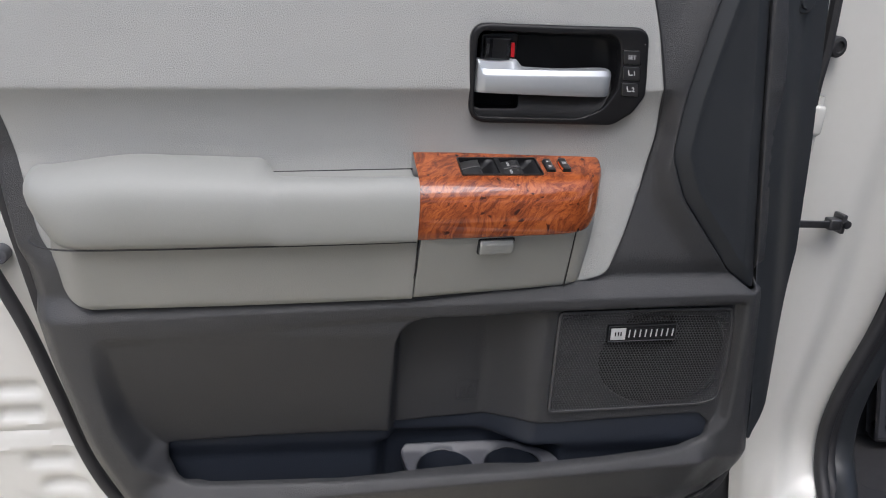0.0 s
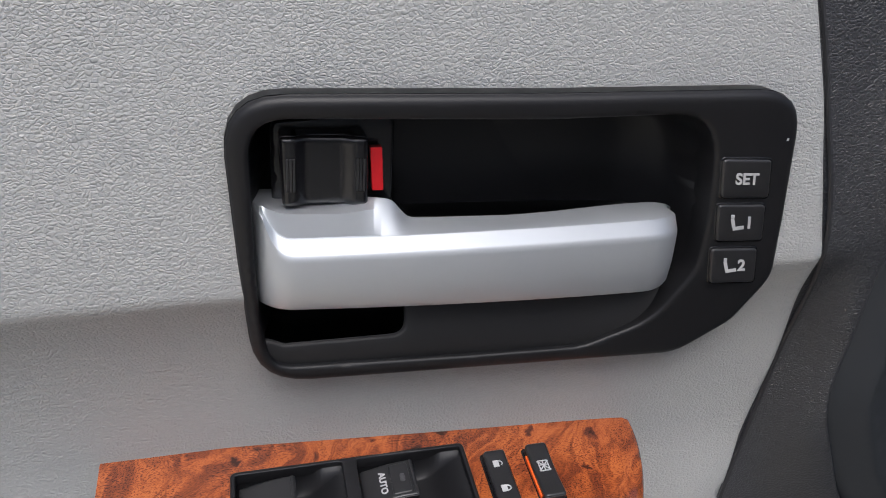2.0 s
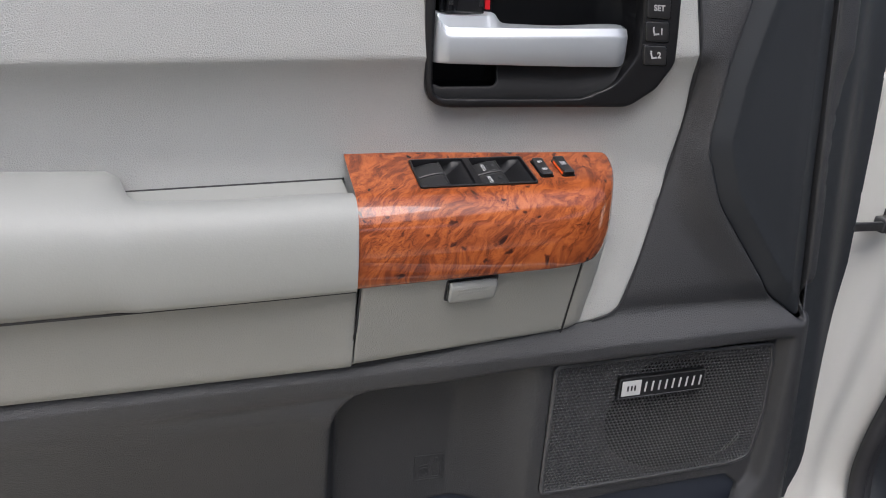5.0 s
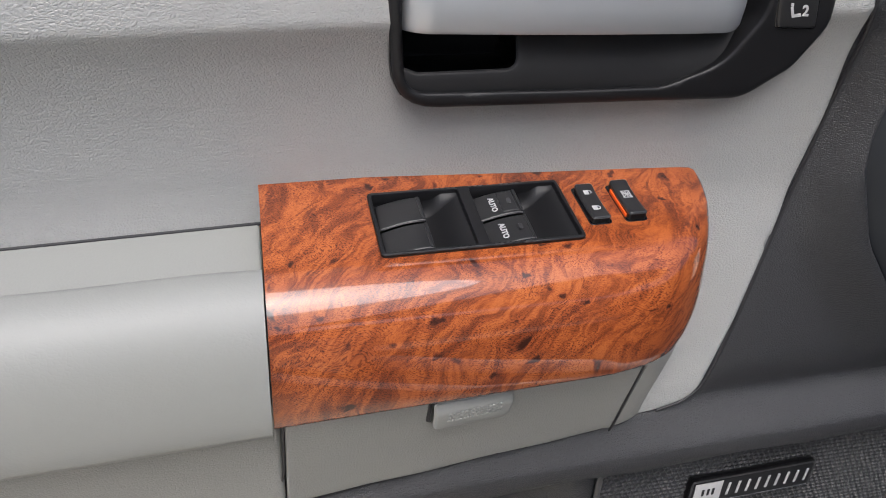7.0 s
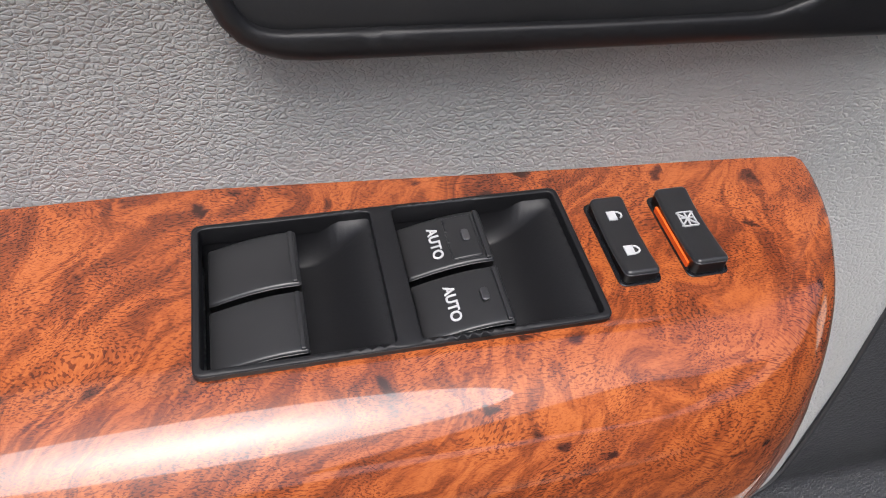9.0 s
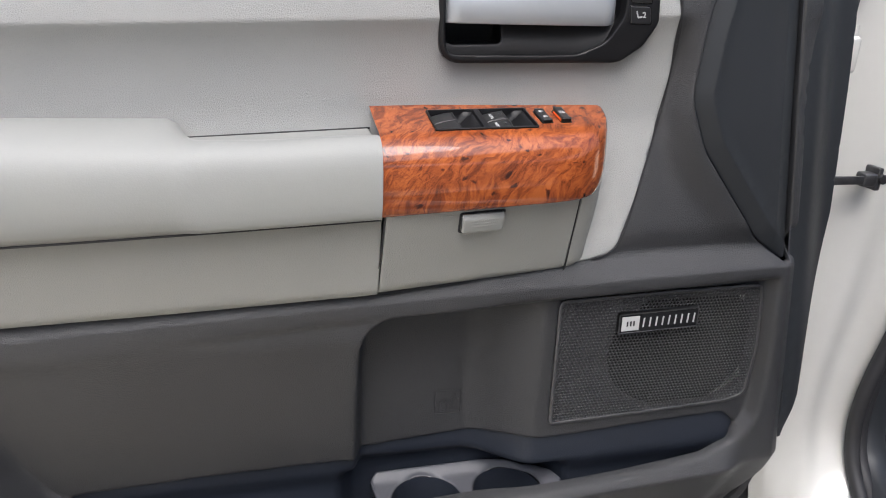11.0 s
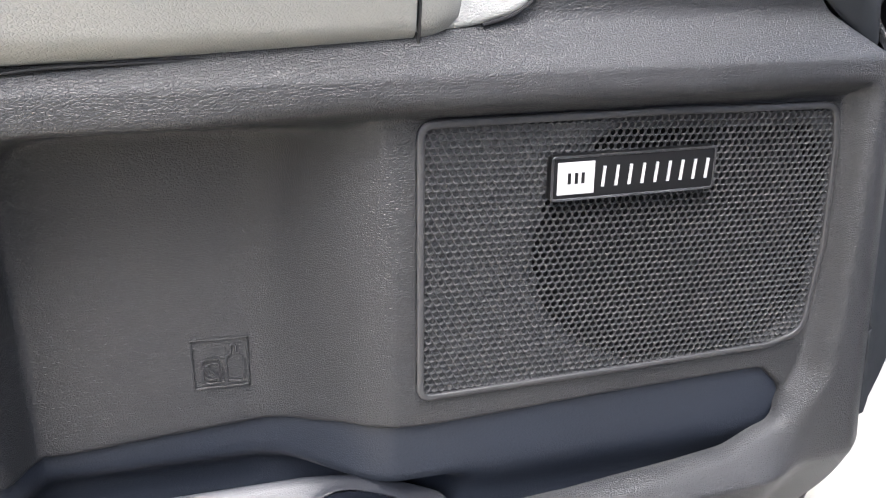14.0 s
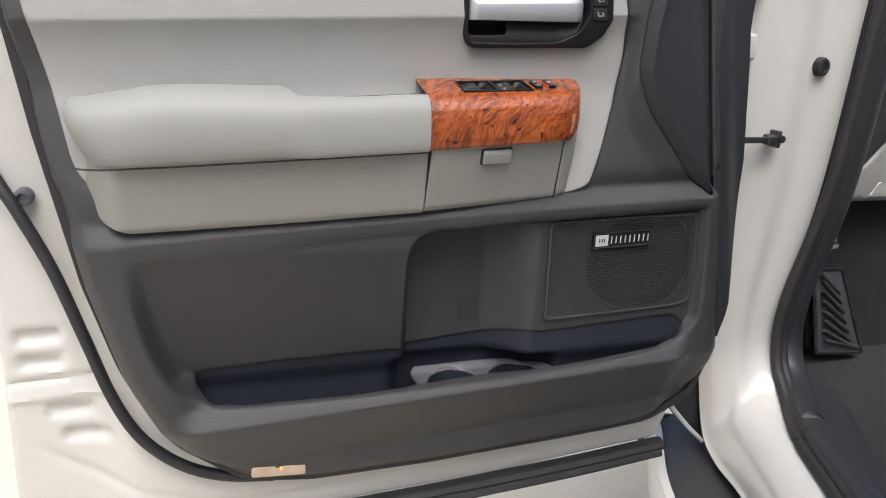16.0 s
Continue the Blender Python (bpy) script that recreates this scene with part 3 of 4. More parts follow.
# badge on the grille, its marks as plain bars
lean = Matrix.Translation((0.5362, 0.9640, 0.9325)) @ pose(0, 0, 0, 0, -2.0, 0) @ Matrix.Scale(0.955, 4)
badge = part("badge", moved(sheet(rounded([(-0.0545, -0.0135, 0.003), (0.0545, -0.0135, 0.003), (0.0545, 0.0135, 0.003), (-0.0545, 0.0135, 0.003)]), flat(0), 0.006, 0.0008, 0.006), lean), BLACK, door, "black badge plate with a pale square and bars")
rim = rounded([(-0.0545, -0.0135, 0.003), (0.0545, -0.0135, 0.003), (0.0545, 0.0135, 0.003), (-0.0545, 0.0135, 0.003)])
part("badge_rim", moved(sheet(rim, flat(-0.0006), 0.006, 0.0004, 0.003, [inset(resampled(rim, 0.004), 0.0016)], 0.0003), lean), STEEL, badge)
part("badge_square", moved(sheet(rounded([(-0.0505, -0.0097, 0.0005), (-0.0270, -0.0097, 0.0005), (-0.0270, 0.0097, 0.0005), (-0.0505, 0.0097, 0.0005)]), flat(-0.0005), 0.008, 0.0002, 0.001), lean), PRINT, badge)
marks = [moved(box(-0.0009, 0.0009, -0.0006, 0, -0.0032, 0.0032), lean @ Matrix.Translation((x, -0.0004, 0))) for x in (-0.0432, -0.0387, -0.0345)]
part("badge_mark", joined(*marks), BLACK, badge)
for i in range(9):
    tilt = Matrix.Translation((-0.0212 + i * 0.00865, -0.0004, 0)) @ pose(0, 0, 0, 0, 4, 0)
    part("badge_bar", moved(box(-0.00095, 0.00095, -0.0006, 0, -0.0062, 0.0062), lean @ tilt), PRINT, badge)


# ---- upper panel ----
BEZEL = rounded([(0.251, 1.343, 0.022), (0.256, 1.27, 0.1), (0.2605, 1.2212, 0.024), (0.36, 1.2243, 0.2), (0.447, 1.2270, 0.025), (0.470, 1.2445, 0.02), (0.4825, 1.268, 0.02), (0.4795, 1.295, 0.05), (0.472, 1.351, 0.020), (0.37, 1.3465, 0.3)])
OPENING = rounded([(0.2605, 1.335, 0.014), (0.2625, 1.262, 0.05), (0.2660, 1.2300, 0.012), (0.35, 1.2320, 0.1), (0.400, 1.2340, 0.03), (0.429, 1.2470, 0.03), (0.4440, 1.273, 0.025), (0.4435, 1.30, 0.05), (0.4365, 1.341, 0.020), (0.37, 1.337, 0.2)])


def bezel_depth(p):
    """The surround follows the door panel: it leans back below the crease."""
    return 0.9790 - 0.055 * (p[:, 0] - 0.25) + 0.04 * (1.29 - p[:, 1]) + 0.048 * (1.268 - p[:, 1] + np.sqrt((1.268 - p[:, 1]) ** 2 + 0.006 ** 2))


along = np.arange(-0.31, 0.51, 0.006)
CREASES = [np.stack([along, crease(along) + d], 1) for d in (-0.014, -0.007, -0.0035, -0.0012, 0.0012, 0.0035)]
part("upper_panel", sheet(UPPER, panel_depth, 0.011, 0.004, 0.02, [inset(resampled(BEZEL, 0.006), 0.004)], 0.001, lines=CREASES), LIGHT, door, "light grey grained vinyl upper panel")

border = np.array([(0.4645, 1.44), (0.4755, 1.396), (0.4905, 1.346), (0.5042, 1.282), (0.5125, 1.218), (0.5045, 1.147), (0.4888, 1.080), (0.4745, 1.034), (0.461, 1.0185), (0.442, 1.0115)])
part("panel_seam", tube([(p[0] + 0.0015, y + 0.0015, p[1]) for p, y in zip(border, panel_depth(border))], 0.0011, 6, 60), RUBBER, door, "dark seam beside the upper panel")

# ---- door handle ----
bezel = part("handle_bezel", sheet(BEZEL, bezel_depth, 0.006, 0.004, 0.03, [OPENING], 0.0022), BLACK, door, "black plastic surround of the door handle")
bowl = inset(resampled(OPENING, 0.005), -0.002)
part("handle_recess", sheet(bowl, lambda p: bezel_depth(p) + 0.005 + 0.036 * smooth(np.minimum(distance(p, bowl) / 0.008, (0.468 - p[:, 0]) / 0.050)), 0.004, 0.0, 0.004), BLACK, bezel)
part("recess_pad", sheet(rounded([(0.316, 1.334, 0.004), (0.320, 1.285, 0.003), (0.414, 1.285, 0.003), (0.419, 1.325, 0.006), (0.413, 1.336, 0.006)]), flat(1.0125), 0.006, 0.0015, 0.01), BLACK, bezel)
part("recess_ledge", sheet(rounded([(0.2625, 1.2430, 0.004), (0.2640, 1.2280), (0.41, 1.2320), (0.436, 1.2480, 0.02), (0.4455, 1.275, 0.01), (0.4455, 1.290), (0.3225, 1.290), (0.3215, 1.2420, 0.006), (0.272, 1.2395, 0.004)]),
     lambda p: bezel_depth(p) + 0.003 + 0.018 * smooth((p[:, 1] - 1.232 - 0.18 * np.clip(p[:, 0] - 0.40, 0, 0.1)) / 0.045), 0.004, 0.0015, 0.03), RECESS, bezel)
part("recess_groove", tube([(0.325, 1.0, 1.2555), (0.37, 0.9985, 1.2570), (0.405, 0.9965, 1.2610), (0.425, 0.994, 1.2690)], 0.0008, 6, 30), KEY, bezel)
part("bezel_dot", moved(sheet(rounded([(-0.0005, -0.0005, 0.0002), (0.0005, -0.0004, 0.0002), (0.0005, 0.0007, 0.0002), (-0.0003, 0.0007, 0.0002)]), flat(0), 0.001, 0.0001, 0.001), Matrix.Translation((0.4690, 0.9650, 1.331))), PRINT, bezel)

# lock knob with its red mark
knob = part("lock_knob", sheet(rounded([(0.2715, 1.327, 0.002), (0.2725, 1.3000, 0.002), (0.3045, 1.3000, 0.002), (0.3040, 1.327, 0.002)]),
            lambda p: 0.984 + 0.0025 * smooth(np.minimum(p[:, 0] - 0.2775, 0.2985 - p[:, 0]) / 0.003), 0.002, 0.0022, 0.03), GLOSS, door, "black sliding door lock knob")
for x in (0.2755, 0.3012):
    ribs = [box(x + 0.0012 * k - 0.0004, x + 0.0012 * k + 0.0004, 0.9832, 0.9865, 1.3065, 1.319) for k in (-1, 0, 1)]
    part("knob_ribs", joined(*ribs), KEY, knob)
part("lock_base", sheet(rounded([(0.269, 1.330, 0.004), (0.269, 1.29), (0.316, 1.29), (0.316, 1.334, 0.006)]), flat(0.996), 0.006, 0.0015, 0.02), GLOSS, door)
part("lock_mark", sheet(rounded([(0.3056, 1.3215, 0.0006), (0.3068, 1.3040, 0.0006), (0.3113, 1.3040, 0.0006), (0.3102, 1.3215, 0.0006)]), flat(0.9905), 0.003, 0.0003, 0.003), RED, door, "red unlocked mark")

# the lever, a bar along x with a chamfered top
def lever_section(x):
    s = (x - 0.261) / (0.436 - 0.261)
    zb = 1.2600 + 0.0030 * s
    zt = 1.3000 - 0.0060 * float(smooth((s - 0.2) / 0.15)) + 0.0040 * float(smooth((s - 0.55) / 0.40))
    hump = 0.0062 * math.exp(-((x - 0.3130) / (0.0125 if x < 0.3130 else 0.0052)) ** 2)
    front = 0.9740 - 0.045 * (x - 0.261) + 0.003 * (2 * s - 1) ** 2
    back = 0.988 if s > 0.28 else 0.988 + 0.02 * float(smooth((0.28 - s) / 0.16))
    squeeze = 1.0
    if s > 0.93:
        squeeze = math.sqrt(max(0.0, 1 - ((s - 0.93) / 0.075) ** 2)) * 0.22 + 0.78
    if s < 0.085:
        front += 0.016 * (1 - math.sqrt(max(0.0, 1 - ((0.085 - s) / 0.085) ** 2)))
    if s > 0.90:
        front += 0.011 * (1 - math.sqrt(max(0.0, 1 - ((s - 0.90) / 0.101) ** 2)))
    mid = (zb + zt) / 2
    c = 1 - (1 - min(1.0, max(0.0, (s - 0.02) / 0.075))) ** 3
    edge = (zt - 0.0012) * (1 - c) + (zb + 0.0235 + 0.0045 * s) * c
    band = edge + 0.0012 + 0.0038 * c
    pts = [(front + 0.0050, zb), (front + 0.0016, zb + 0.0006), (front + 0.0004, zb + 0.0024), (front - 0.0007, zb + 0.012), (front - 0.0004, edge - 0.0030), (front + 0.0001, edge - 0.0007),
           (front + 0.0006, edge), (front + 0.0036, band), (front + 0.0044, band + 0.0004 * c), (front + 0.0115 - 0.0055 * (1 - float(smooth((s - 0.2) / 0.12))), zt - 0.0014 * c + hump * 0.7), (back - 0.002, zt + hump), (back, zt + hump - 0.002), (back, zb + 0.002), (back - 0.002, zb)]
    return [(x, y, mid + (z - mid) * squeeze) for y, z in pts]


xs = np.concatenate([np.linspace(0.2612, 0.278, 18, endpoint=False), np.linspace(0.278, 0.296, 8, endpoint=False), np.linspace(0.296, 0.332, 30, endpoint=False), np.linspace(0.332, 0.422, 18, endpoint=False), np.linspace(0.422, 0.436, 18)])
part("handle_lever", loft([lever_section(x) for x in xs], True, True), SILVER, door, "satin silver door release lever", sharp=32)

# seat memory buttons, slanted with the end of the surround
SLANT = Matrix(((1, 0, -0.19, 0), (0, 1, 0, 0), (0, 0, 1, 0), (0, 0, 0, 1)))
for (cx, cz), text in zip(((0.4548, 1.3145), (0.4576, 1.2950), (0.4596, 1.2750)), ("SET", "1", "2")):
    w, h = 0.0108, 0.0082
    m = Matrix.Translation((cx, 0.9790 - 0.055 * (cx - 0.25) + 0.04 * (1.29 - cz) - 0.0012, cz)) @ pose(0, 0, 0, 2.3, 0, -3.1) @ SLANT
    corners = [(-w, -h), (w, -h), (w, h), (-w, h)]
    key = part("memory_button", moved(sheet(rounded([(x, z, 0.002) for x, z in corners]), flat(0), 0.004, 0.0010, 0.004), m), KEY, bezel, "black seat memory button")
    part("button_gap", moved(sheet(rounded([(x * 1.07, z * 1.10, 0.0024) for x, z in corners]), flat(0.0009), 0.004, 0.0004, 0.002), m), GLOSS, bezel)
    if text == "SET":
        lettering(text, 0.0066, m @ Matrix.Translation((0, -0.0002, 0)), PRINT, key)
    else:
        lettering(text, 0.0074, m @ Matrix.Translation((0.0036, -0.0002, 0.0002)), PRINT, key)
        seat = [moved(box(-0.0006, 0.0006, -0.0002, 0.0004, -0.0017, 0.0017), m @ Matrix.Translation((-0.0030, 0, 0.0002)) @ pose(0, 0, 0, 0, -14, 0)),
                moved(box(-0.0020, 0.0020, -0.0002, 0.0004, -0.0006, 0.0006), m @ Matrix.Translation((-0.0010, 0, -0.0016)) @ pose(0, 0, 0, 0, -8, 0)),
                moved(box(-0.0006, 0.0006, -0.0002, 0.0004, -0.0006, 0.0006), m @ Matrix.Translation((-0.0033, 0, 0.0026)))]
        part("seat_symbol", joined(*[moved(b, m @ Matrix.Scale(1.25, 4) @ m.inverted()) for b in seat]), PRINT, key)


# ---- armrest ----
def top_of_wood(x, y):
    return 1.1640 + 0.20 * (y - 0.94) + 0.03 * (x - 0.25)


def rest_row(front, back, ztop, zbot, profile):
    """One cross-section from the back of the top to the lower edge: profile rows of (share of the way back, drop from the top, share of the way down)."""
    row = []
    for u, drop, down in profile:
        p = front + (back - front) * u
        z = ztop(p) - drop if down is None else ztop(front) - drop + (zbot - (ztop(front) - drop)) * down
        row.append((p[0], p[1], z))
    return row


PAD = [(1, 0.014, None), (0.995, 0.007, None), (0.97, 0.002, None), (0.92, 0.0, None), (0.85, 0, None), (0.66, 0.0, None), (0.48, 0.0015, None), (0.34, 0.005, None), (0.22, 0.010, None), (0.12, 0.017, None), (0.05, 0.026, None), (0.01, 0.037, None),
       (-0.01, 0.048, None), (-0.015, 0.048, 0.3), (-0.005, 0.048, 0.6), (0.03, 0.048, 0.85), (0.07, 0.048, 0.96), (0.14, 0.048, 1.0)]
plan = curve_through([(-0.266, 1.000), (-0.268, 0.972), (-0.258, 0.942), (-0.232, 0.921), (-0.19, 0.912), (-0.10, 0.908), (0.0, 0.907), (0.10, 0.907), (0.1927, 0.908)], 90)
rows = []
for p in plan:
    x = p[0]
    back = np.array([max(x, -0.25), 1.001 - 0.052 * float(smooth((x - 0.008) / 0.022))])
    w = float(smooth((x - 0.005) / 0.02))
    lift = 1.148 + 0.018 * float(smooth((x + 0.27) / 0.14)) - 0.004 * float(smooth((x - 0.005) / 0.02)) + 0.004 * float(smooth((x - 0.08) / 0.1))
    zb = 1.066 + 0.0205 * (x + 0.25) / 0.445
    row = rest_row(p, back, lambda q, lift=lift, w=w: lift - 0.011 * w - (0.04 + 0.10 * w) * (q[1] - 0.98), zb, PAD)
    end = 0.030 * float(smooth((-0.17 - x) / 0.09))
    rows.append([(a + end * float(smooth((1.135 - c) / 0.085)), b, c) for a, b, c in row])
part("armrest_pad", loft(rows), LIGHT_SMOOTH, door, "padded light grey armrest with a stepped top", sharp=60)
part("pull_ledge", moved(sheet(rounded([(0.000, 0.936), (0.193, 0.936), (0.193, 1.012), (0.000, 1.012)]), lambda p: -0.04 * (p[:, 1] - 0.98) - 0.05 * (p[:, 0] - 0.018), 0.01, 0.002, 0.03),
     Matrix.Translation((0, 0, 1.1450)) @ Matrix(((1, 0, 0, 0), (0, 0, 1, 0), (0, -1, 0, 0), (0, 0, 0, 1)))), LIGHT_SMOOTH, door, "flat grey ledge of the pull recess")

part("ledge_seam", tube([(0.004, 1.0000, 1.1450), (0.08, 1.0003, 1.1490), (0.194, 1.0010, 1.1548)], 0.0011, 6, 20), RUBBER, door)
seam = [(p[0], p[1] + 0.0085, 1.066 + 0.0205 * (p[0] + 0.25) / 0.445 - 0.0012) for p in plan[18:]]
part("pad_seam", tube(seam, 0.0012, 6, 80), RUBBER, door, "dark seam under the armrest pad")
LOWER = rounded([(-0.243, 1.072), (0.1965, 1.098), (0.1975, 0.9905, 0.003), (0.0, 0.980, 0.3), (-0.200, 0.9735, 0.02), (-0.236, 0.988, 0.03), (-0.252, 1.03, 0.1)])
part("armrest_side", sheet(LOWER, lambda p: 0.928 + 0.24 * (1.075 - p[:, 1]) + 0.055 * smooth((-0.19 - p[:, 0]) / 0.07) ** 2 + 0.75 * np.maximum(0, 0.9805 + 0.0428 * (p[:, 0] + 0.2) - p[:, 1]), 0.005, 0.003, 0.06), LIGHT_LOW, door, "light grey lower side of the armrest")

# wooden end of the armrest; a switch plate sits in its top
WOODS = [(1, 0.0010, None), (0.985, -0.0018, None), (0.95, -0.0018, None), (0.772, -0.0004, None), (0.64, 0, None), (0.50, 0, None), (0.40, 0, None), (0.306, 0, None), (0.26, 0.0003, None), (0.21, 0.0011, None), (0.165, 0.0024, None), (0.125, 0.0046, None), (0.09, 0.0076, None),
         (0.06, 0.0112, None), (0.036, 0.0152, None), (0.018, 0.0198, None), (0.006, 0.0250, None), (0.0, 0.031, None), (-0.006, 0.031, 0.2), (-0.005, 0.031, 0.45), (0.004, 0.031, 0.7), (0.018, 0.031, 0.88), (0.032, 0.031, 0.955), (0.046, 0.031, 0.985), (0.075, 0.031, 1.0)]
FLANK = [(1, 0.0010, None), (0.985, -0.0018, None), (0.95, -0.0018, None), (0.80, -0.0008, None), (0.74, -0.0004, None), (0.68, 0, None), (0.60, 0.0002, None), (0.52, 0.0004, None), (0.44, 0.0008, None), (0.36, 0.0014, None), (0.29, 0.0022, None), (0.22, 0.0034, None), (0.16, 0.0050, None),
         (0.11, 0.0072, None), (0.07, 0.0100, None), (0.04, 0.0135, None), (0.015, 0.0180, None), (0.0, 0.024, None), (-0.03, 0.024, 0.2), (-0.04, 0.024, 0.45), (-0.01, 0.024, 0.7), (0.06, 0.024, 0.88), (0.12, 0.024, 0.955), (0.18, 0.024, 0.985), (0.28, 0.024, 1.0)]
left = np.array([(x, 0.912) for x in (0.1935, 0.196, 0.205, 0.215, 0.225, 0.235, 0.243, 0.2488, 0.26, 0.275, 0.29, 0.3, 0.312, 0.325, 0.338, 0.3522, 0.362)])
plan = np.vstack([left, curve_through([(0.370, 0.9123), (0.393, 0.9165), (0.412, 0.9262), (0.4262, 0.9410), (0.4360, 0.959), (0.4415, 0.976), (0.4425, 0.991), (0.4400, 0.9995)], 48)])
rows = []
for i, p in enumerate(plan):
    x = p[0]
    back = np.array([min(x, 0.4365), 1.011 - 0.012 * float(smooth((x - 0.33) / 0.11))])
    turn = float(smooth((x - 0.405) / 0.03))
    shape = [(a[0] + (b[0] - a[0]) * turn, a[1] + (b[1] - a[1]) * turn, a[2] if a[2] is None else a[2]) for a, b in zip(WOODS, FLANK)]
    zb = 1.0868 + 0.060 * (x - 0.195) + 0.014 * float(smooth((p[1] - 0.935) / 0.05))
    rows.append(rest_row(p, back, lambda q: top_of_wood(q[0], q[1]), float(zb), shape))
bm = loft(rows)
gone = [f for f in bm.faces if 0.2489 < f.calc_center_median().x < 0.3521 and 0.9418 < f.calc_center_median().y < 0.9888]
bmesh.ops.delete(bm, geom=gone, context='FACES')
wood = part("wood_trim", bm, WOOD, door, "glossy orange-brown burl wood armrest end", sharp=60)

# storage box under the wood, its end cap and latch
def lid_depth(x, z):
    return 0.9136 + 0.094 * (x - 0.196) + 0.34 * (1.10 - z)


rows = []
for z in np.linspace(1.112, 1.0035, 24):
    low = float(smooth((1.012 - z) / 0.010))
    x0 = float(np.interp(z, (1.0, 1.06, 1.103), (0.4096, 0.4063, 0.4040)))
    y0 = lid_depth(x0, z) + 0.006 * low
    xr = 0.4405 - 0.0065 * float(smooth((1.08 - z) / 0.075)) - 0.010 * low
    y1 = float(panel_depth(np.array([[xr, max(z, 1.014)]]))[0]) + 0.012
    arc = [(x0 + (xr - x0) * math.sin(q) ** 0.85, y0 + (y1 - y0) * (1 - math.cos(q)), z + 0.003 * math.sin(q)) for q in np.linspace(0, math.pi / 2, 16)]
    rows.append([(x0, y0 + 0.02, z)] + arc)
part("armrest_end", loft(rows), LIGHT_LOW, door, "light grey curved end of the armrest", sharp=60)


LID = rounded([(0.1985, 1.091), (0.1980, 0.9905, 0.003), (0.4075, 1.0010, 0.004), (0.4045, 1.06, 0.1), (0.4020, 1.103)])
lid = part("storage_lid", sheet(LID, lambda p: lid_depth(p[:, 0], p[:, 1]) + 1.0 * np.maximum(0, 0.9985 + 0.050 * (p[:, 0] - 0.1965) - p[:, 1]), 0.004, 0.0018, 0.02), LIGHT_LOW, door, "light grey lid of the armrest storage box")
edge = [(0.1975, 1.0885), (0.1970, 1.04), (0.1968, 0.9915), (0.25, 0.9920), (0.33, 0.9960), (0.404, 0.9996), (0.4086, 1.004), (0.4060, 1.05), (0.4030, 1.099)]
part("lid_seam", tube([(x, lid_depth(x, z) + (0.0055 if z < 1.0 else 0.0012), z) for x, z in edge], 0.0008, 6, 90), RUBBER, lid, "dark gap round the lid")
latch = part("lid_latch", sheet(rounded([(0.2740, 1.0857, 0.003), (0.2750, 1.0645, 0.004), (0.3190, 1.0660, 0.004), (0.3190, 1.0872, 0.003)]), lambda p: lid_depth(p[:, 0], p[:, 1]) - 0.0085 + 0.003 * smooth((p[:, 1] - 1.081) / 0.004), 0.003, 0.0025, 0.012), LIGHT_SMOOTH, lid, "ribbed push latch")
ribs = []
for i in range(14):
    for k in range(3):
        x, z = 0.2820 + 0.0022 * i, 1.0725 + 0.0001 * i + 0.0033 * k
        y = lid_depth(x, z) - 0.0092
        ribs.append(box(x, x + 0.0013, y, y + 0.003, z, z + 0.0011, 0.0003))
part("latch_ribs", joined(*ribs), LIGHT_SMOOTH, lid)
part("latch_gap", sheet(rounded([(0.2722, 1.0872, 0.003), (0.2730, 1.0630, 0.004), (0.3208, 1.0645, 0.004), (0.3208, 1.0890, 0.003)]), lambda p: lid_depth(p[:, 0], p[:, 1]) - 0.0006, 0.004, 0.0003, 0.002), RUBBER, lid)

# ---- window switches ----
SLOPE = Matrix.Translation((0.3005, 0.9652, 1.1704)) @ Matrix.Rotation(-math.atan(0.03), 4, 'Y') @ Matrix(((1, 0, 0, 0), (0, 0.196, 0.9806, 0), (0, -0.9806, 0.196, 0), (0, 0, 0, 1)))
FRAME = rounded([(-0.0525, -0.0245, 0.003), (0.0525, -0.0245, 0.003), (0.0525, 0.0245, 0.003), (-0.0525, 0.0245, 0.003)])
WELLS = [rounded([(a, -0.0226, 0.0015), (b, -0.0226, 0.0015), (b, 0.0226, 0.0015), (a, 0.0226, 0.0015)]) for a, b in ((-0.0505, -0.0040), (0.0022, 0.0505))]
plate = part("switch_plate", moved(sheet(FRAME, flat(-0.0022), 0.003, 0.0006, 0.006, WELLS, 0.0004), SLOPE), BLACK, door, "black window switch plate")
for a, b in ((-0.0505, -0.0040), (0.0022, 0.0505)):
    well = rounded([(a - 0.001, -0.0236), (b + 0.001, -0.0236), (b + 0.001, 0.0236), (a - 0.001, 0.0236)])
    part("switch_well", moved(sheet(well, lambda p, b=b: np.maximum(0.0145 - 0.0135 * smooth((p[:, 0] - b + 0.020) / 0.021) ** 1.3 - 0.013 * smooth((np.abs(p[:, 1]) - 0.0215) / 0.0015), 0.0006), 0.002, 0.0, 0.002), SLOPE), BLACK, plate)
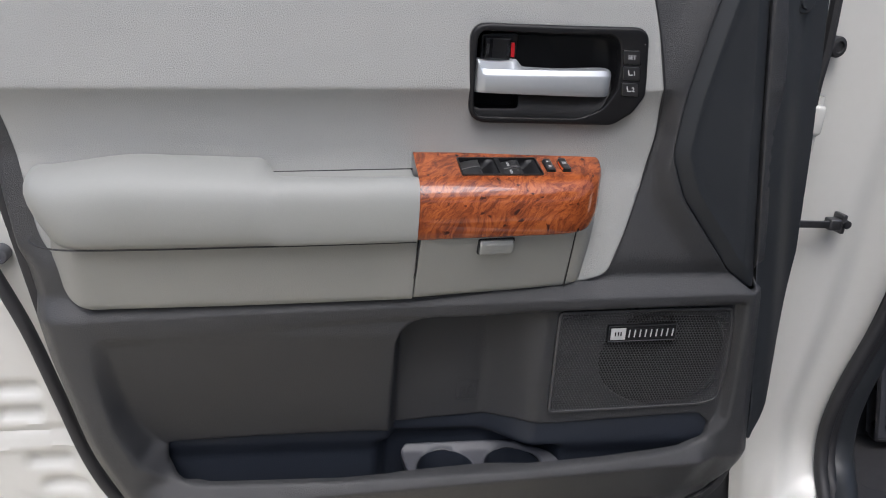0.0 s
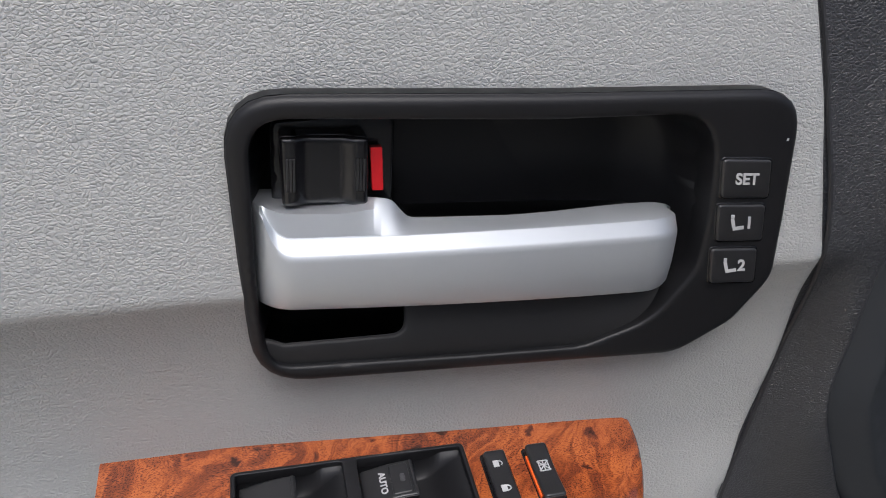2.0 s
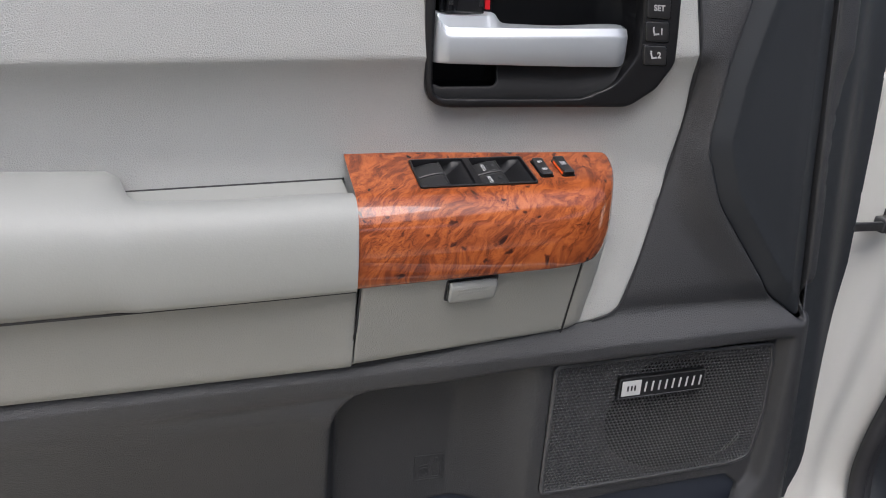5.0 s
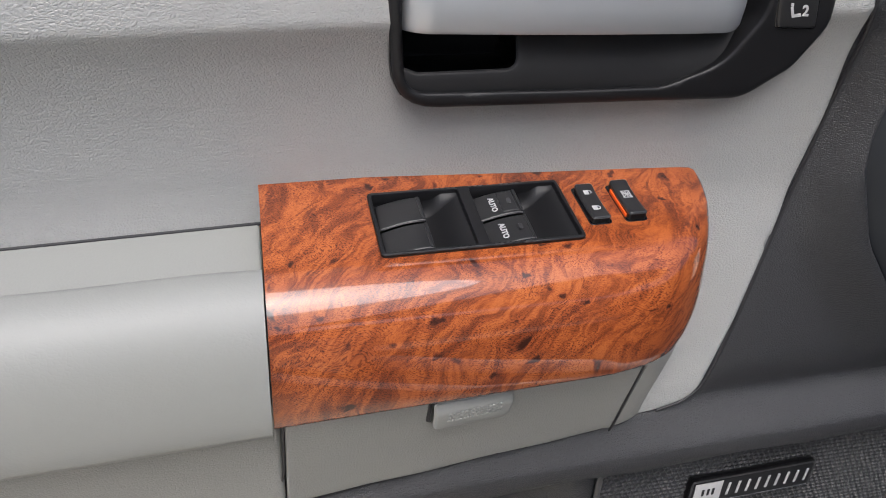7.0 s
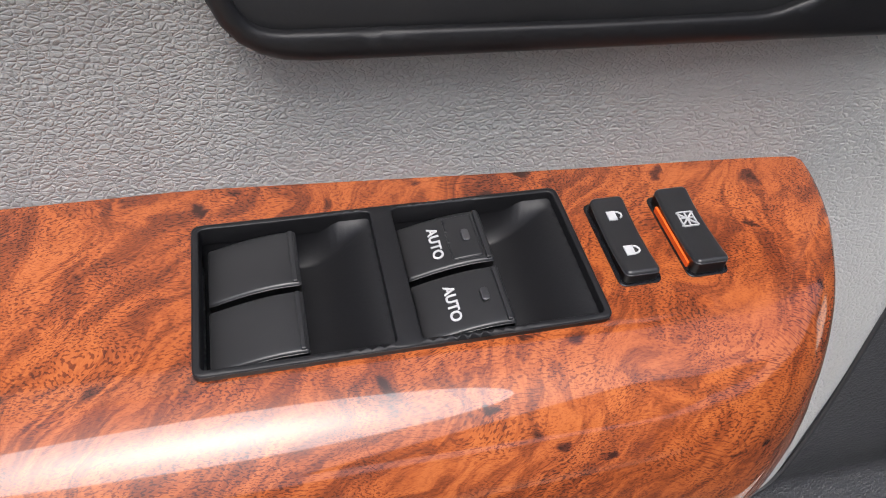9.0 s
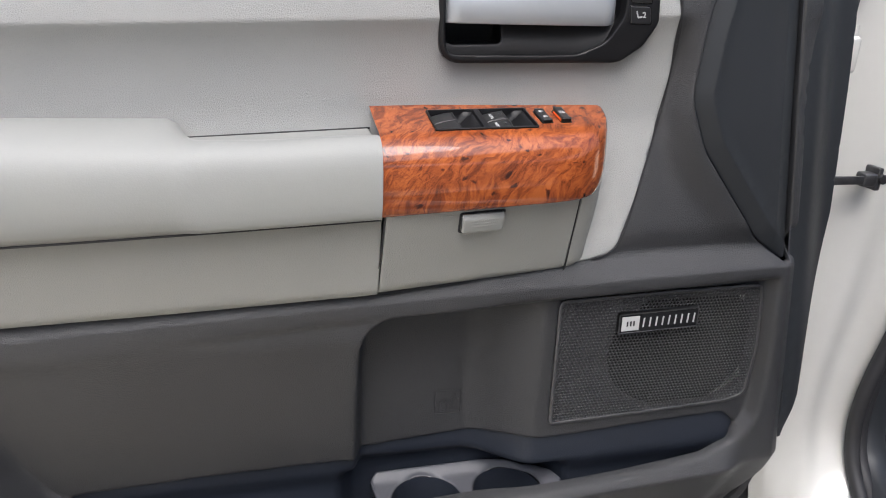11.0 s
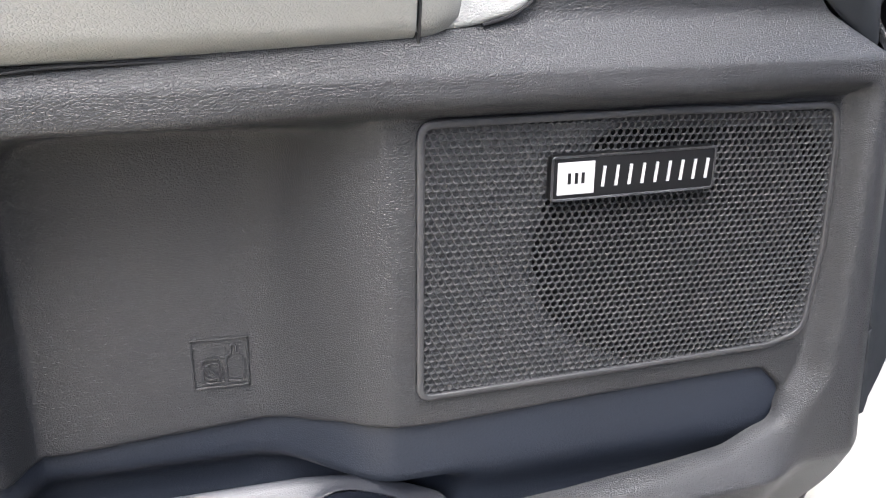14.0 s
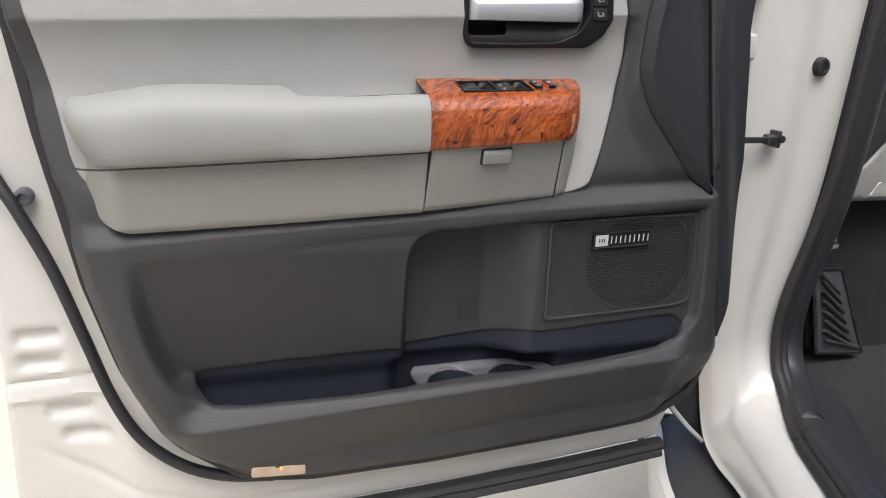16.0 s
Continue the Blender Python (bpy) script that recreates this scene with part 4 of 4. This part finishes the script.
for x0, names in ((-0.0492, ("", "")), (0.0034, ("AUTO", "AUTO"))):
    for z0, text in ((0.0107, names[0]), (-0.0107, names[1])):
        w, h = 0.0242, 0.0096
        o = rounded([(x0, z0 - h, 0.001), (x0 + w, z0 - h, 0.001), (x0 + w, z0 + h, 0.001), (x0, z0 + h, 0.001)])
        arch = lambda p, x0=x0, w=w: 0.0042 - 0.0046 * np.sin(np.clip((p[:, 0] - x0) / w, 0, 1) * 1.75)
        key = part("window_switch", moved(sheet(o, arch, 0.002, 0.0009, 0.016), SLOPE), KEY, plate, "black window switch key")
        lipped = rounded([(x0 + w - 0.0022, z0 - h + 0.0006, 0.0004), (x0 + w - 0.0008, z0 - h + 0.0006, 0.0004), (x0 + w - 0.0008, z0 + h - 0.0006, 0.0004), (x0 + w - 0.0022, z0 + h - 0.0006, 0.0004)])
        part("finger_lip", moved(sheet(lipped, lambda p, arch=arch: arch(p) - 0.0007, 0.002, 0.0003, 0.002), SLOPE), KEY, key)
        if text:
            if z0 > 0:
                raised = rounded([(x0 + 0.0128, z0 - 0.0078, 0.0008), (x0 + 0.0212, z0 - 0.0078, 0.0008), (x0 + 0.0212, z0 + 0.0078, 0.0008), (x0 + 0.0128, z0 + 0.0078, 0.0008)])
                part("raised_pad", moved(sheet(raised, lambda p, arch=arch: arch(p) - 0.0005, 0.002, 0.0004, 0.002), SLOPE), KEY, key)
            lettering(text, 0.0041, SLOPE @ Matrix.Translation((x0 + 0.0092, 0.00105, z0 - 0.0004)) @ pose(0, 0, 0, 0, 0, -14.5) @ pose(0, 0, 0, 0, 90, 0), PRINT, plate)
            spot = rounded([(-0.0011, -0.0021, 0.001), (0.0011, -0.0021, 0.001), (0.0011, 0.0021, 0.001), (-0.0011, 0.0021, 0.001)])
            part("switch_lamp", moved(sheet(spot, flat(0), 0.002, 0.0002, 0.002), SLOPE @ Matrix.Translation((x0 + 0.0180, -0.0012, z0))), STEEL, plate)

for cx, name, label in ((0.3655, "lock_switch", "black central lock switch"), (0.3858, "window_lock_switch", "black window lock switch with an orange edge")):
    tall = 0.0032 if name == "lock_switch" else 0.0042
    m = Matrix.Translation((cx, 0.9665, top_of_wood(cx, 0.9665))) @ Matrix.Rotation(-math.atan(0.03), 4, 'Y') @ Matrix(((1, 0, 0, 0), (0, 0.196, 0.9806, 0), (0, -0.9806, 0.196, 0), (0, 0, 0, 1)))
    w, h = 0.0052, 0.0148
    o = rounded([(-w, -h, 0.002), (w, -h, 0.002), (w, h, 0.002), (-w, h, 0.002)])
    key = part(name, moved(sheet(o, lambda p, tall=tall: -tall - 0.0012 * np.abs(p[:, 1] / 0.0148) ** 2, 0.002, 0.0013, 0.008), m), KEY, door, label)
    gap = rounded([(-w - 0.0012, -h - 0.0010, 0.0025), (w + 0.0010, -h - 0.0010, 0.0025), (w + 0.0010, h + 0.0010, 0.0025), (-w - 0.0012, h + 0.0010, 0.0025)])
    part("switch_gap", moved(sheet(gap, flat(-0.0004), 0.004, 0.0002, 0.002), m), GLOSS, key)
    if name == "window_lock_switch":
        part("switch_edge", moved(box(-w - 0.0007, -w + 0.0004, -0.0022, 0.001, -0.012, 0.010), m), ORANGE, key)
        sym = [moved(box(-0.0037, 0.0037, -0.0002, 0.0003, -0.00025, 0.00025), m @ Matrix.Translation((0, -tall - 0.0002, 0.002)) @ pose(0, 0, 0, 0, q, 0)) for q in (45, -45)]
        sym += [moved(box(-0.0022, 0.0022, -0.0002, 0.0003, -0.0002, 0.0002), m @ Matrix.Translation((0, -tall - 0.0002, 0.002 + d))) for d in (-0.0027, 0.0004, 0.0027)]
        sym += [moved(box(-0.0002, 0.0002, -0.0002, 0.0003, -0.0027, 0.0027), m @ Matrix.Translation((d, -tall - 0.0002, 0.002))) for d in (-0.0022, 0.0, 0.0022)]
        part("window_symbol", joined(*sym), PRINT, key)
    else:
        for dz, tilt in ((0.0072, 0), (-0.0062, 0)):
            at = m @ Matrix.Translation((0, -tall - 0.0005, dz))
            hoop = tube([(0.0004 + 0.0016 * math.sin(q), 0, 0.0013 * math.cos(q)) for q in np.linspace(0, math.pi * (0.8 if dz > 0 else 1.0), 9)], 0.0003, 6, 16)
            part("padlock_symbol", joined(moved(box(-0.0022, 0.0004, -0.0001, 0.0003, -0.0017, 0.0017), at), moved(hoop, at)), PRINT, key)


# ---- dark corner by the hinge ----
def corner_depth(p):
    """A bevel runs along the lower edge and ends in a low ridge; the field behind it is flat."""
    d = np.minimum(distance(p, SAILS), (0.668 - 0.155 * (p[:, 1] - 1.17) - p[:, 0]) / 0.6 + 0.035)
    return 0.9735 - 0.010 * np.clip(d / 0.021, 0, 1) + 0.0022 * smooth((d - 0.021) / 0.008)


ridge = [inset(resampled(SAILS, 0.006), d) for d in (0.019, 0.0205, 0.022)]
part("corner_panel", sheet(inset(resampled(SAILS, 0.01), 0.0012), corner_depth, 0.008, 0.002, 0.03, lines=ridge), SAIL, door, "smooth blue-black corner trim")
EDGE = rounded([(0.6195, 1.46), (0.6695, 1.17), (0.702, 1.0, 0.02), (0.742, 0.80), (0.750, 0.72, 0.03), (0.772, 0.80), (0.772, 1.05), (0.755, 1.20, 0.2), (0.718, 1.46)])


def flap_depth(p):
    """Level with the corner trim at first, then a step back towards the hinges."""
    along = p[:, 0] - 0.6695 + 0.172 * (p[:, 1] - 1.17)
    return 0.9700 + 0.003 * smooth((along - 0.012) / 0.003) + 0.024 * smooth((along - 0.025) / 0.05)


part("front_flap", sheet(EDGE, flap_depth, 0.008, 0.0015, 0.05), SAIL, door, "dark rubbery flap on the door's front edge")
# thin paler tube standing in for the highlight on the flap's edge
part("flap_highlight", tube([(0.6190, 0.9685, 1.455), (0.6690, 0.9685, 1.17), (0.7000, 0.9685, 1.005)], 0.0007, 6, 30), INSERT, door)
clip = [[(0.683 + r * math.cos(q), y, 1.393 + r * math.sin(q)) for q in np.linspace(0, 2 * math.pi, 20, endpoint=False)] for r, y in ((0.0135, 0.992), (0.0135, 0.981), (0.0115, 0.9795), (0.0075, 0.9800), (0.0065, 0.9765), (0.001, 0.9765))]
part("trim_clip", loft(clip, True, True), SAIL, door, "round black trim clip")

# ---- white shell of the door ----
SHELL = rounded([(-0.398, 1.47), (-0.392, 1.2, 0.3), (-0.405, 0.80, 0.2), (-0.408, 0.60, 0.1), (-0.412, 0.435, 0.03), (-0.2, 0.432), (0.40, 0.461, 0.3), (0.716, 0.490, 0.02), (0.742, 0.56, 0.03), (0.76, 0.72), (0.70, 1.47)])


def shell_depth(p):
    x, z = p[:, 0], p[:, 1]
    y = 1.055 + 0.030 * smooth((-0.22 - x) / 0.08)
    for cx, cz, wx, wz in ((-0.352, 0.786, 0.033, 0.012), (-0.352, 0.745, 0.033, 0.012), (-0.318, 0.662, 0.036, 0.012), (-0.298, 0.618, 0.036, 0.012)):
        k = smooth((1 - np.maximum(np.abs(x - cx) - wx + 0.012, 0) / 0.018)) * smooth(1 - np.maximum(np.abs(z - cz) - 0.003, 0) / 0.014)
        y = y + 0.010 * k
    for line in (0.716, 0.690):
        y = y + (0.006 if line > 0.7 else -0.004) * smooth(1 - np.abs(z - line - 0.06 * (x + 0.3)) / 0.010) * smooth((-0.24 - x) / 0.03)
    sweep = np.hypot(x + 0.02, z - 1.02)
    y = y + 0.004 * smooth(1 - np.abs(sweep - 0.545) / 0.012) * smooth((0.62 - z) / 0.05)
    y = y + 0.05 * np.where(inside(p, TRIM), smooth((distance(p, TRIM) - 0.03) / 0.03), 0)
    return y


part("door_shell", sheet(SHELL, shell_depth, 0.007, 0.010, 0.09, back=True), WHITE, door, "white painted steel door shell")
FLANGE = inset(resampled(TRIM, 0.01), -0.011)
part("trim_flange", sheet(FLANGE, flat(1.004), 0.012, 0.003, 0.055, [inset(resampled(TRIM, 0.01), 0.003)], 0.001), RUBBER, door, "dark outer flange of the trim")
part("edge_seal", tube([(-0.402, 1.085, 1.085), (-0.374, 1.072, 1.025), (-0.352, 1.062, 0.985), (-0.315, 1.055, 0.898), (-0.283, 1.050, 0.794), (-0.251, 1.045, 0.690), (-0.214, 1.040, 0.620), (-0.158, 1.032, 0.572), (-0.095, 1.026, 0.548), (-0.02, 1.020, 0.541)], 0.0090, 10, 90, 1.1), RUBBER, door, "black rubber edge seal")
part("lower_seal", joined(tube([(-0.14, 1.045, 0.432), (0.2, 1.042, 0.448), (0.5, 1.040, 0.468), (0.718, 1.040, 0.487)], 0.012, 8, 40, 1.3), tube([(-0.14, 1.032, 0.418), (0.2, 1.030, 0.434), (0.5, 1.028, 0.454), (0.712, 1.028, 0.474)], 0.008, 8, 40)), RUBBER, door, "black rubber strip along the door's bottom edge")
plug = [[(-0.344 + r * math.cos(q), y - 0.006, 1.001 + r * math.sin(q)) for q in np.linspace(0, 2 * math.pi, 20, endpoint=False)] for r, y in ((0.0125, 1.090), (0.0125, 1.074), (0.0112, 1.072), (0.007, 1.071), (0.006, 1.075), (0.001, 1.075))]
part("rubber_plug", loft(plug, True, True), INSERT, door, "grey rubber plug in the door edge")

# courtesy lamp at the foot of the trim
lamp = part("courtesy_lamp", sheet(rounded([(-0.0565, 0.582, 0.005), (-0.0570, 0.562, 0.005), (0.028, 0.5565, 0.005), (0.0275, 0.5755, 0.005)]), flat(0.9860), 0.016, 0.003, 0.05), LENS, door, "small pinkish courtesy lamp, lit")
glow = bpy.data.materials.new("warm_bulb")
glow.use_nodes = True
e = glow.node_tree.nodes["Principled BSDF"]
e.inputs["Emission Color"].default_value, e.inputs["Emission Strength"].default_value = (1.0, 0.40, 0.08, 1), 0.35
e.inputs["Base Color"].default_value = (0.45, 0.22, 0.06, 1)
part("bulb", sheet(rounded([(-0.014, 0.5770, 0.002), (-0.013, 0.5705, 0.002), (-0.009, 0.5705, 0.002), (-0.008, 0.5765, 0.002)]), flat(0.9855), 0.003, 0.001, 0.003), glow, lamp)

# ---- the truck beside the door ----
truck = empty("truck_body", "white truck body with the door opening and dark footwell", "truck")
# hinge pillar sweeping round into the rocker sill: one painted surface between an inner and an outer line
INNER = [(1.033, 1.041, 1.70), (1.013, 1.044, 1.30), (0.993, 1.047, 0.98), (0.951, 1.050, 0.75), (0.944, 1.040, 0.66), (0.924, 0.985, 0.597), (0.894, 0.922, 0.580), (0.862, 0.860, 0.575), (0.80, 0.70, 0.572), (0.62, 0.27, 0.57), (0.36, -0.40, 0.57), (0.05, -1.2, 0.57)]
OUTER = [(0.750, 1.085, 1.70), (0.765, 1.082, 1.30), (0.778, 1.080, 0.98), (0.783, 1.074, 0.75), (0.803, 1.066, 0.61), (0.822, 1.056, 0.490), (0.806, 0.990, 0.465), (0.787, 0.886, 0.462), (0.729, 0.727, 0.462), (0.549, 0.297, 0.46), (0.289, -0.373, 0.46), (-0.021, -1.173, 0.46)]
SILL = curve_through([(1.00, 1.16, 0.60), (0.955, 1.03, 0.585), (0.865, 0.865, 0.575), (0.80, 0.70, 0.572), (0.62, 0.27, 0.57), (0.36, -0.40, 0.57), (0.05, -1.2, 0.57)], 70)
OUT = np.array([-0.93, 0.36, 0])
rows = []
for k, (p, q) in enumerate(zip(curve_through(INNER, 122), curve_through(OUTER, 122))):
    turn = float(smooth((k / 11 - 3.2) / 3.0))
    face = np.array((-0.14, -0.99, 0.0)) * (1 - turn) + (OUT * 0.72 + np.array((0, 0, 0.69))) * turn
    face = face / np.linalg.norm(face)
    back = np.array((0.02, 0.06, 0.0)) * (1 - turn) + np.array((0.045, -0.015, -0.03)) * turn
    row = [p + back]
    for u in np.linspace(0, 1, 26):
        upright = 0.011 * float(smooth((u - 0.28) / 0.22)) * (1 - float(smooth((u - 0.86) / 0.14)))
        lying = 0.030 * math.sin(math.pi * min(1.0, u * 1.05 + 0.02)) ** 0.8 - 0.005 * float(smooth((u - 0.50) / 0.10))
        fold = 0.002 * math.exp(-((u - 0.62) / 0.08) ** 2) * math.sin(math.pi * turn) ** 2
        row.append(p * (1 - u) + q * u + face * (upright * (1 - turn) + lying * turn - fold))
    row.append(q + back * 0.7)
    rows.append(row)
part("door_pillar", loft(rows), WHITE, truck, "white painted hinge pillar running into the sill", sharp=60)
SEAL = [(1.035, 1.010, 1.70), (1.012, 1.015, 1.30), (0.990, 1.020, 1.0), (0.945, 1.030, 0.77), (0.940, 1.022, 0.66), (0.925, 0.965, 0.600), (0.860, 0.850, 0.585), (0.795, 0.69, 0.582), (0.61, 0.25, 0.58), (0.35, -0.42, 0.58)]
part("opening_seal", tube(SEAL, 0.011, 10, 120), RUBBER, truck, "black rubber door opening seal")
part("seal_inner", tube([(x + 0.020, y + 0.010, z + (0.006 if z < 0.62 else 0)) for x, y, z in SEAL], 0.012, 10, 120), RUBBER, truck)
band = [(x + 0.052, y + 0.030, z + (0.004 if z < 0.62 else 0)) for x, y, z in SEAL]
part("inner_trim", tube(band, 0.030, 12, 120, 0.8), SAIL, truck, "smooth dark trim round the door opening")

# footwell
part("upper_side_panel", sheet(rounded([(1.02, 0.93), (1.16, 0.93), (1.30, 1.10), (1.62, 1.40), (1.62, 1.75), (1.04, 1.75)]), flat(1.17), 0.05, 0.01, 0.05), CARPET, truck, "dark side panel of the dashboard")
dash = part("dash_panel", sheet(rounded([(1.150, 0.945, 0.01), (1.190, 0.925, 0.01), (1.85, 0.905), (1.85, 1.55), (1.31, 1.085, 0.03)]), lambda p: 1.16 + 0.10 * (p[:, 0] - 1.15), 0.04, 0.008, 0.06), LIGHT_LOW, truck, "light grey lower dashboard panel")
part("panel_inset", sheet(rounded([(1.235, 0.932, 0.006), (1.80, 0.912), (1.80, 0.985), (1.265, 0.965, 0.01)]), lambda p: 1.158 + 0.10 * (p[:, 0] - 1.15), 0.04, 0.004, 0.01), LIGHT, dash)
part("kick_panel", sheet(rounded([(0.98, 0.48), (1.90, 0.40), (1.90, 0.93), (1.02, 0.935)]), lambda p: 1.225 + 0.03 * smooth((p[:, 0] - 1.08) / 0.1), 0.03, 0.004, 0.04), CARPET, truck, "black carpeted kick panel")
well = bmesh.new()
well.faces.new([well.verts.new(q) for q in ((1.04, 1.30, 0.53), (0.42, -0.45, 0.53), (2.2, -1.2, 0.53), (2.6, 1.6, 0.53))])
part("floor_carpet", well, CARPET, truck, "black floor carpet")
rows = [[p - OUT * a + np.array((0, 0, b)) for a, b in ((0.02, 0.0), (0.03, 0.010), (0.060, 0.012), (0.062, 0.008), (0.085, 0.008), (0.087, 0.004), (0.12, 0.002), (0.16, -0.045))] for p in SILL[6:] - np.array([(0, 0, 0.012 * max(0.0, 4 - k)) for k in range(64)])]
part("scuff_plate", loft(rows), RUBBER, truck, "scratched black plastic sill plate")
rng = random.Random(5)
slivers = []
for k in range(34):
    f = rng.gauss(0, 0.45)
    length, width = rng.uniform(0.004, 0.016), rng.uniform(0.0005, 0.0016)
    slivers.append(moved(box(-width, width, -length, length, -0.0003, 0.0003), Matrix.Translation((0.850 + 0.018 * f + rng.gauss(0, 0.0045), 0.742 + 0.030 * f + rng.gauss(0, 0.006), 0.5850)) @ pose(0, 0, 0, 0, 0, -28 + rng.gauss(0, 26))))
for k in range(26):
    d = rng.uniform(0.0006, 0.0016)
    slivers.append(moved(box(-d, d, -d, d, -0.0003, 0.0003), Matrix.Translation((rng.uniform(0.862, 0.925), rng.uniform(0.72, 0.90), 0.5835)) @ pose(0, 0, 0, 0, 0, rng.uniform(0, 90))))
tagged(part("scrape", joined(*slivers), SCUFFED, truck), "pale scuff marks on the sill plate", kind="stuff")

REST = rounded([(1.160, 0.768, 0.006), (1.240, 0.764, 0.006), (1.350, 0.548, 0.006), (1.214, 0.560, 0.006)])
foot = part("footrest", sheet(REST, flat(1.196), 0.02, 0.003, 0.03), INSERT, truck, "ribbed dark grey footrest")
part("footrest_rim", sheet(inset(resampled(REST, 0.02), -0.004), flat(1.193), 0.02, 0.002, 0.02, [inset(resampled(REST, 0.02), 0.004)], 0.001), STEEL, foot)
for i in range(8):
    z = 0.742 - 0.0245 * i
    x0, x1 = 1.172 + (0.768 - z) * 0.26 + 0.004, 1.240 + (0.764 - z) * 0.51 - 0.008
    a, b = max(z - 0.035, 0.566), min(z + 0.022, 0.756)
    part("rib", tube([(x0, 1.192, b), (x1, 1.192, a)], 0.0048, 8, 4), GRILLE, foot)
for text, z in (("PUSH", 0.822), ("ON-OFF", 0.807)):
    lettering(text, 0.0145, Matrix.Translation((1.216, 1.2195, z)), PRINT, truck)

# door check strap and rubber stops
strap = part("check_strap", joined(moved(box(-0.10, 0.0, -0.002, 0.002, -0.0055, 0.0055, 0.001), Matrix.Translation((0.852, 1.030, 1.080))), moved(box(-0.010, 0.010, -0.008, 0.010, -0.009, 0.009, 0.003), Matrix.Translation((0.850, 1.034, 1.080))),
             moved(box(-0.003, 0.005, -0.010, 0.014, -0.015, 0.015, 0.002), Matrix.Translation((0.862, 1.036, 1.081))), tube([(0.866, 1.022, 1.082), (0.866, 1.05, 1.082)], 0.0065, 12, 6)), STEEL, truck, "dark steel door check strap")
for at, r0 in (((0.944, 1.044, 1.206), 1.0), ((0.792, 1.045, 1.338), 0.9)):
    stud = [[(at[0] + 0.8 * r * r0 * math.cos(q), at[1] + y, at[2] + r * r0 * math.sin(q)) for q in np.linspace(0, 2 * math.pi, 20, endpoint=False)] for r, y in ((0.0165, 0.03), (0.0165, 0.0), (0.015, -0.003), (0.0095, -0.004), (0.008, -0.001), (0.001, -0.001))]
    part("rubber_stop", loft(stud, True, True), RUBBER, truck, "black rubber stop on the pillar")
part("hinge_gap", tube([(0.762, 1.034, 1.42), (0.766, 1.034, 1.34), (0.764, 1.034, 1.285), (0.772, 1.045, 1.20), (0.764, 1.05, 1.12)], 0.008, 8, 30), RUBBER, truck, "dark gap beside the hinge")
part("hinge", joined(box(0.768, 0.787, 1.026, 1.05, 1.214, 1.258, 0.006), tube([(0.778, 1.038, 1.19), (0.778, 1.038, 1.27)], 0.007, 12, 6)), WHITE, truck, "white painted door hinge")
part("fender_edge", tube([(0.715, 1.06, 0.60), (0.740, 1.06, 0.560), (0.787, 1.06, 0.506), (0.830, 1.06, 0.464)], 0.0045, 8, 24), WHITE, truck, "white lower edge of the wing")
part("fender_liner", sheet(rounded([(0.70, 0.72), (0.705, 0.59), (0.745, 0.555), (0.79, 0.50), (0.85, 0.45), (0.88, 0.72)]), flat(1.075), 0.02, 0.003, 0.03), RUBBER, truck, "black rubber flap behind the door")

# running board under the sill
END = SILL[9:]
low = [np.array((q[0], q[1], 0.43)) + np.array((0.36, 0.93, 0)) * 0.10 for q in END]
board = part("running_board", loft([[q + OUT * a + np.array((0, 0, b)) for a, b in ((-0.03, 0.0), (0.08, 0.004), (0.10, 0.010), (0.12, 0.010), (0.15, 0.006), (0.185, -0.010), (0.195, -0.05), (0.0, -0.06))] for q in low]), DARK, truck, "black running board with a white edge")
part("edge_trim", loft([[q + OUT * a + np.array((0, 0, b)) for a, b in ((0.182, -0.004), (0.198, -0.006), (0.208, -0.020), (0.208, -0.07), (0.17, -0.08))] for q in low]), WHITE, board)
part("board_end", joined(*[moved(box(0.0, 0.22, -0.012, 0.0, -0.07, 0.004, 0.004), Matrix.Translation(low[0]) @ pose(0, 0, 0, 0, 0, 159))]), RUBBER, board)

# plain cab shell round the footwell, and an unseen wall added to shape light
AXIS = Matrix.Translation((0.80, 1.10, 0)) @ pose(0, 0, 0, 0, 0, 69)
part("cab_roof", moved(box(-2.3, -0.75, -1.65, -0.24, 1.93, 1.97, 0.015), AXIS), WHITE, truck)
part("cab_rear_side", moved(box(-3.4, -1.25, -0.03, 0.03, 0.45, 1.15, 0.02), AXIS), WHITE, truck)
part("cab_far_side", moved(box(-2.3, 0.3, -1.75, -1.70, 0.5, 1.50), AXIS), CARPET, truck)
tagged(part("unseen_wall", box(-9.0, 7.0, -3.7, -3.4, 0.0, 2.3), PLASTER), "unseen plain grey wall, added to shape reflections and fill light", "wall", kind="structure")
hub = AXIS @ Matrix.Translation((0.9, -1.45, 0.40))
tyre = [[hub @ Vector((r * math.cos(q), y, r * math.sin(q))) for q in np.linspace(0, 2 * math.pi, 40, endpoint=False)] for r, y in ((0.22, -0.12), (0.37, -0.13), (0.40, -0.09), (0.40, 0.09), (0.37, 0.13), (0.22, 0.12))]
part("wheel", loft(tyre, True, True), RUBBER, truck, "black tyre on the ground")
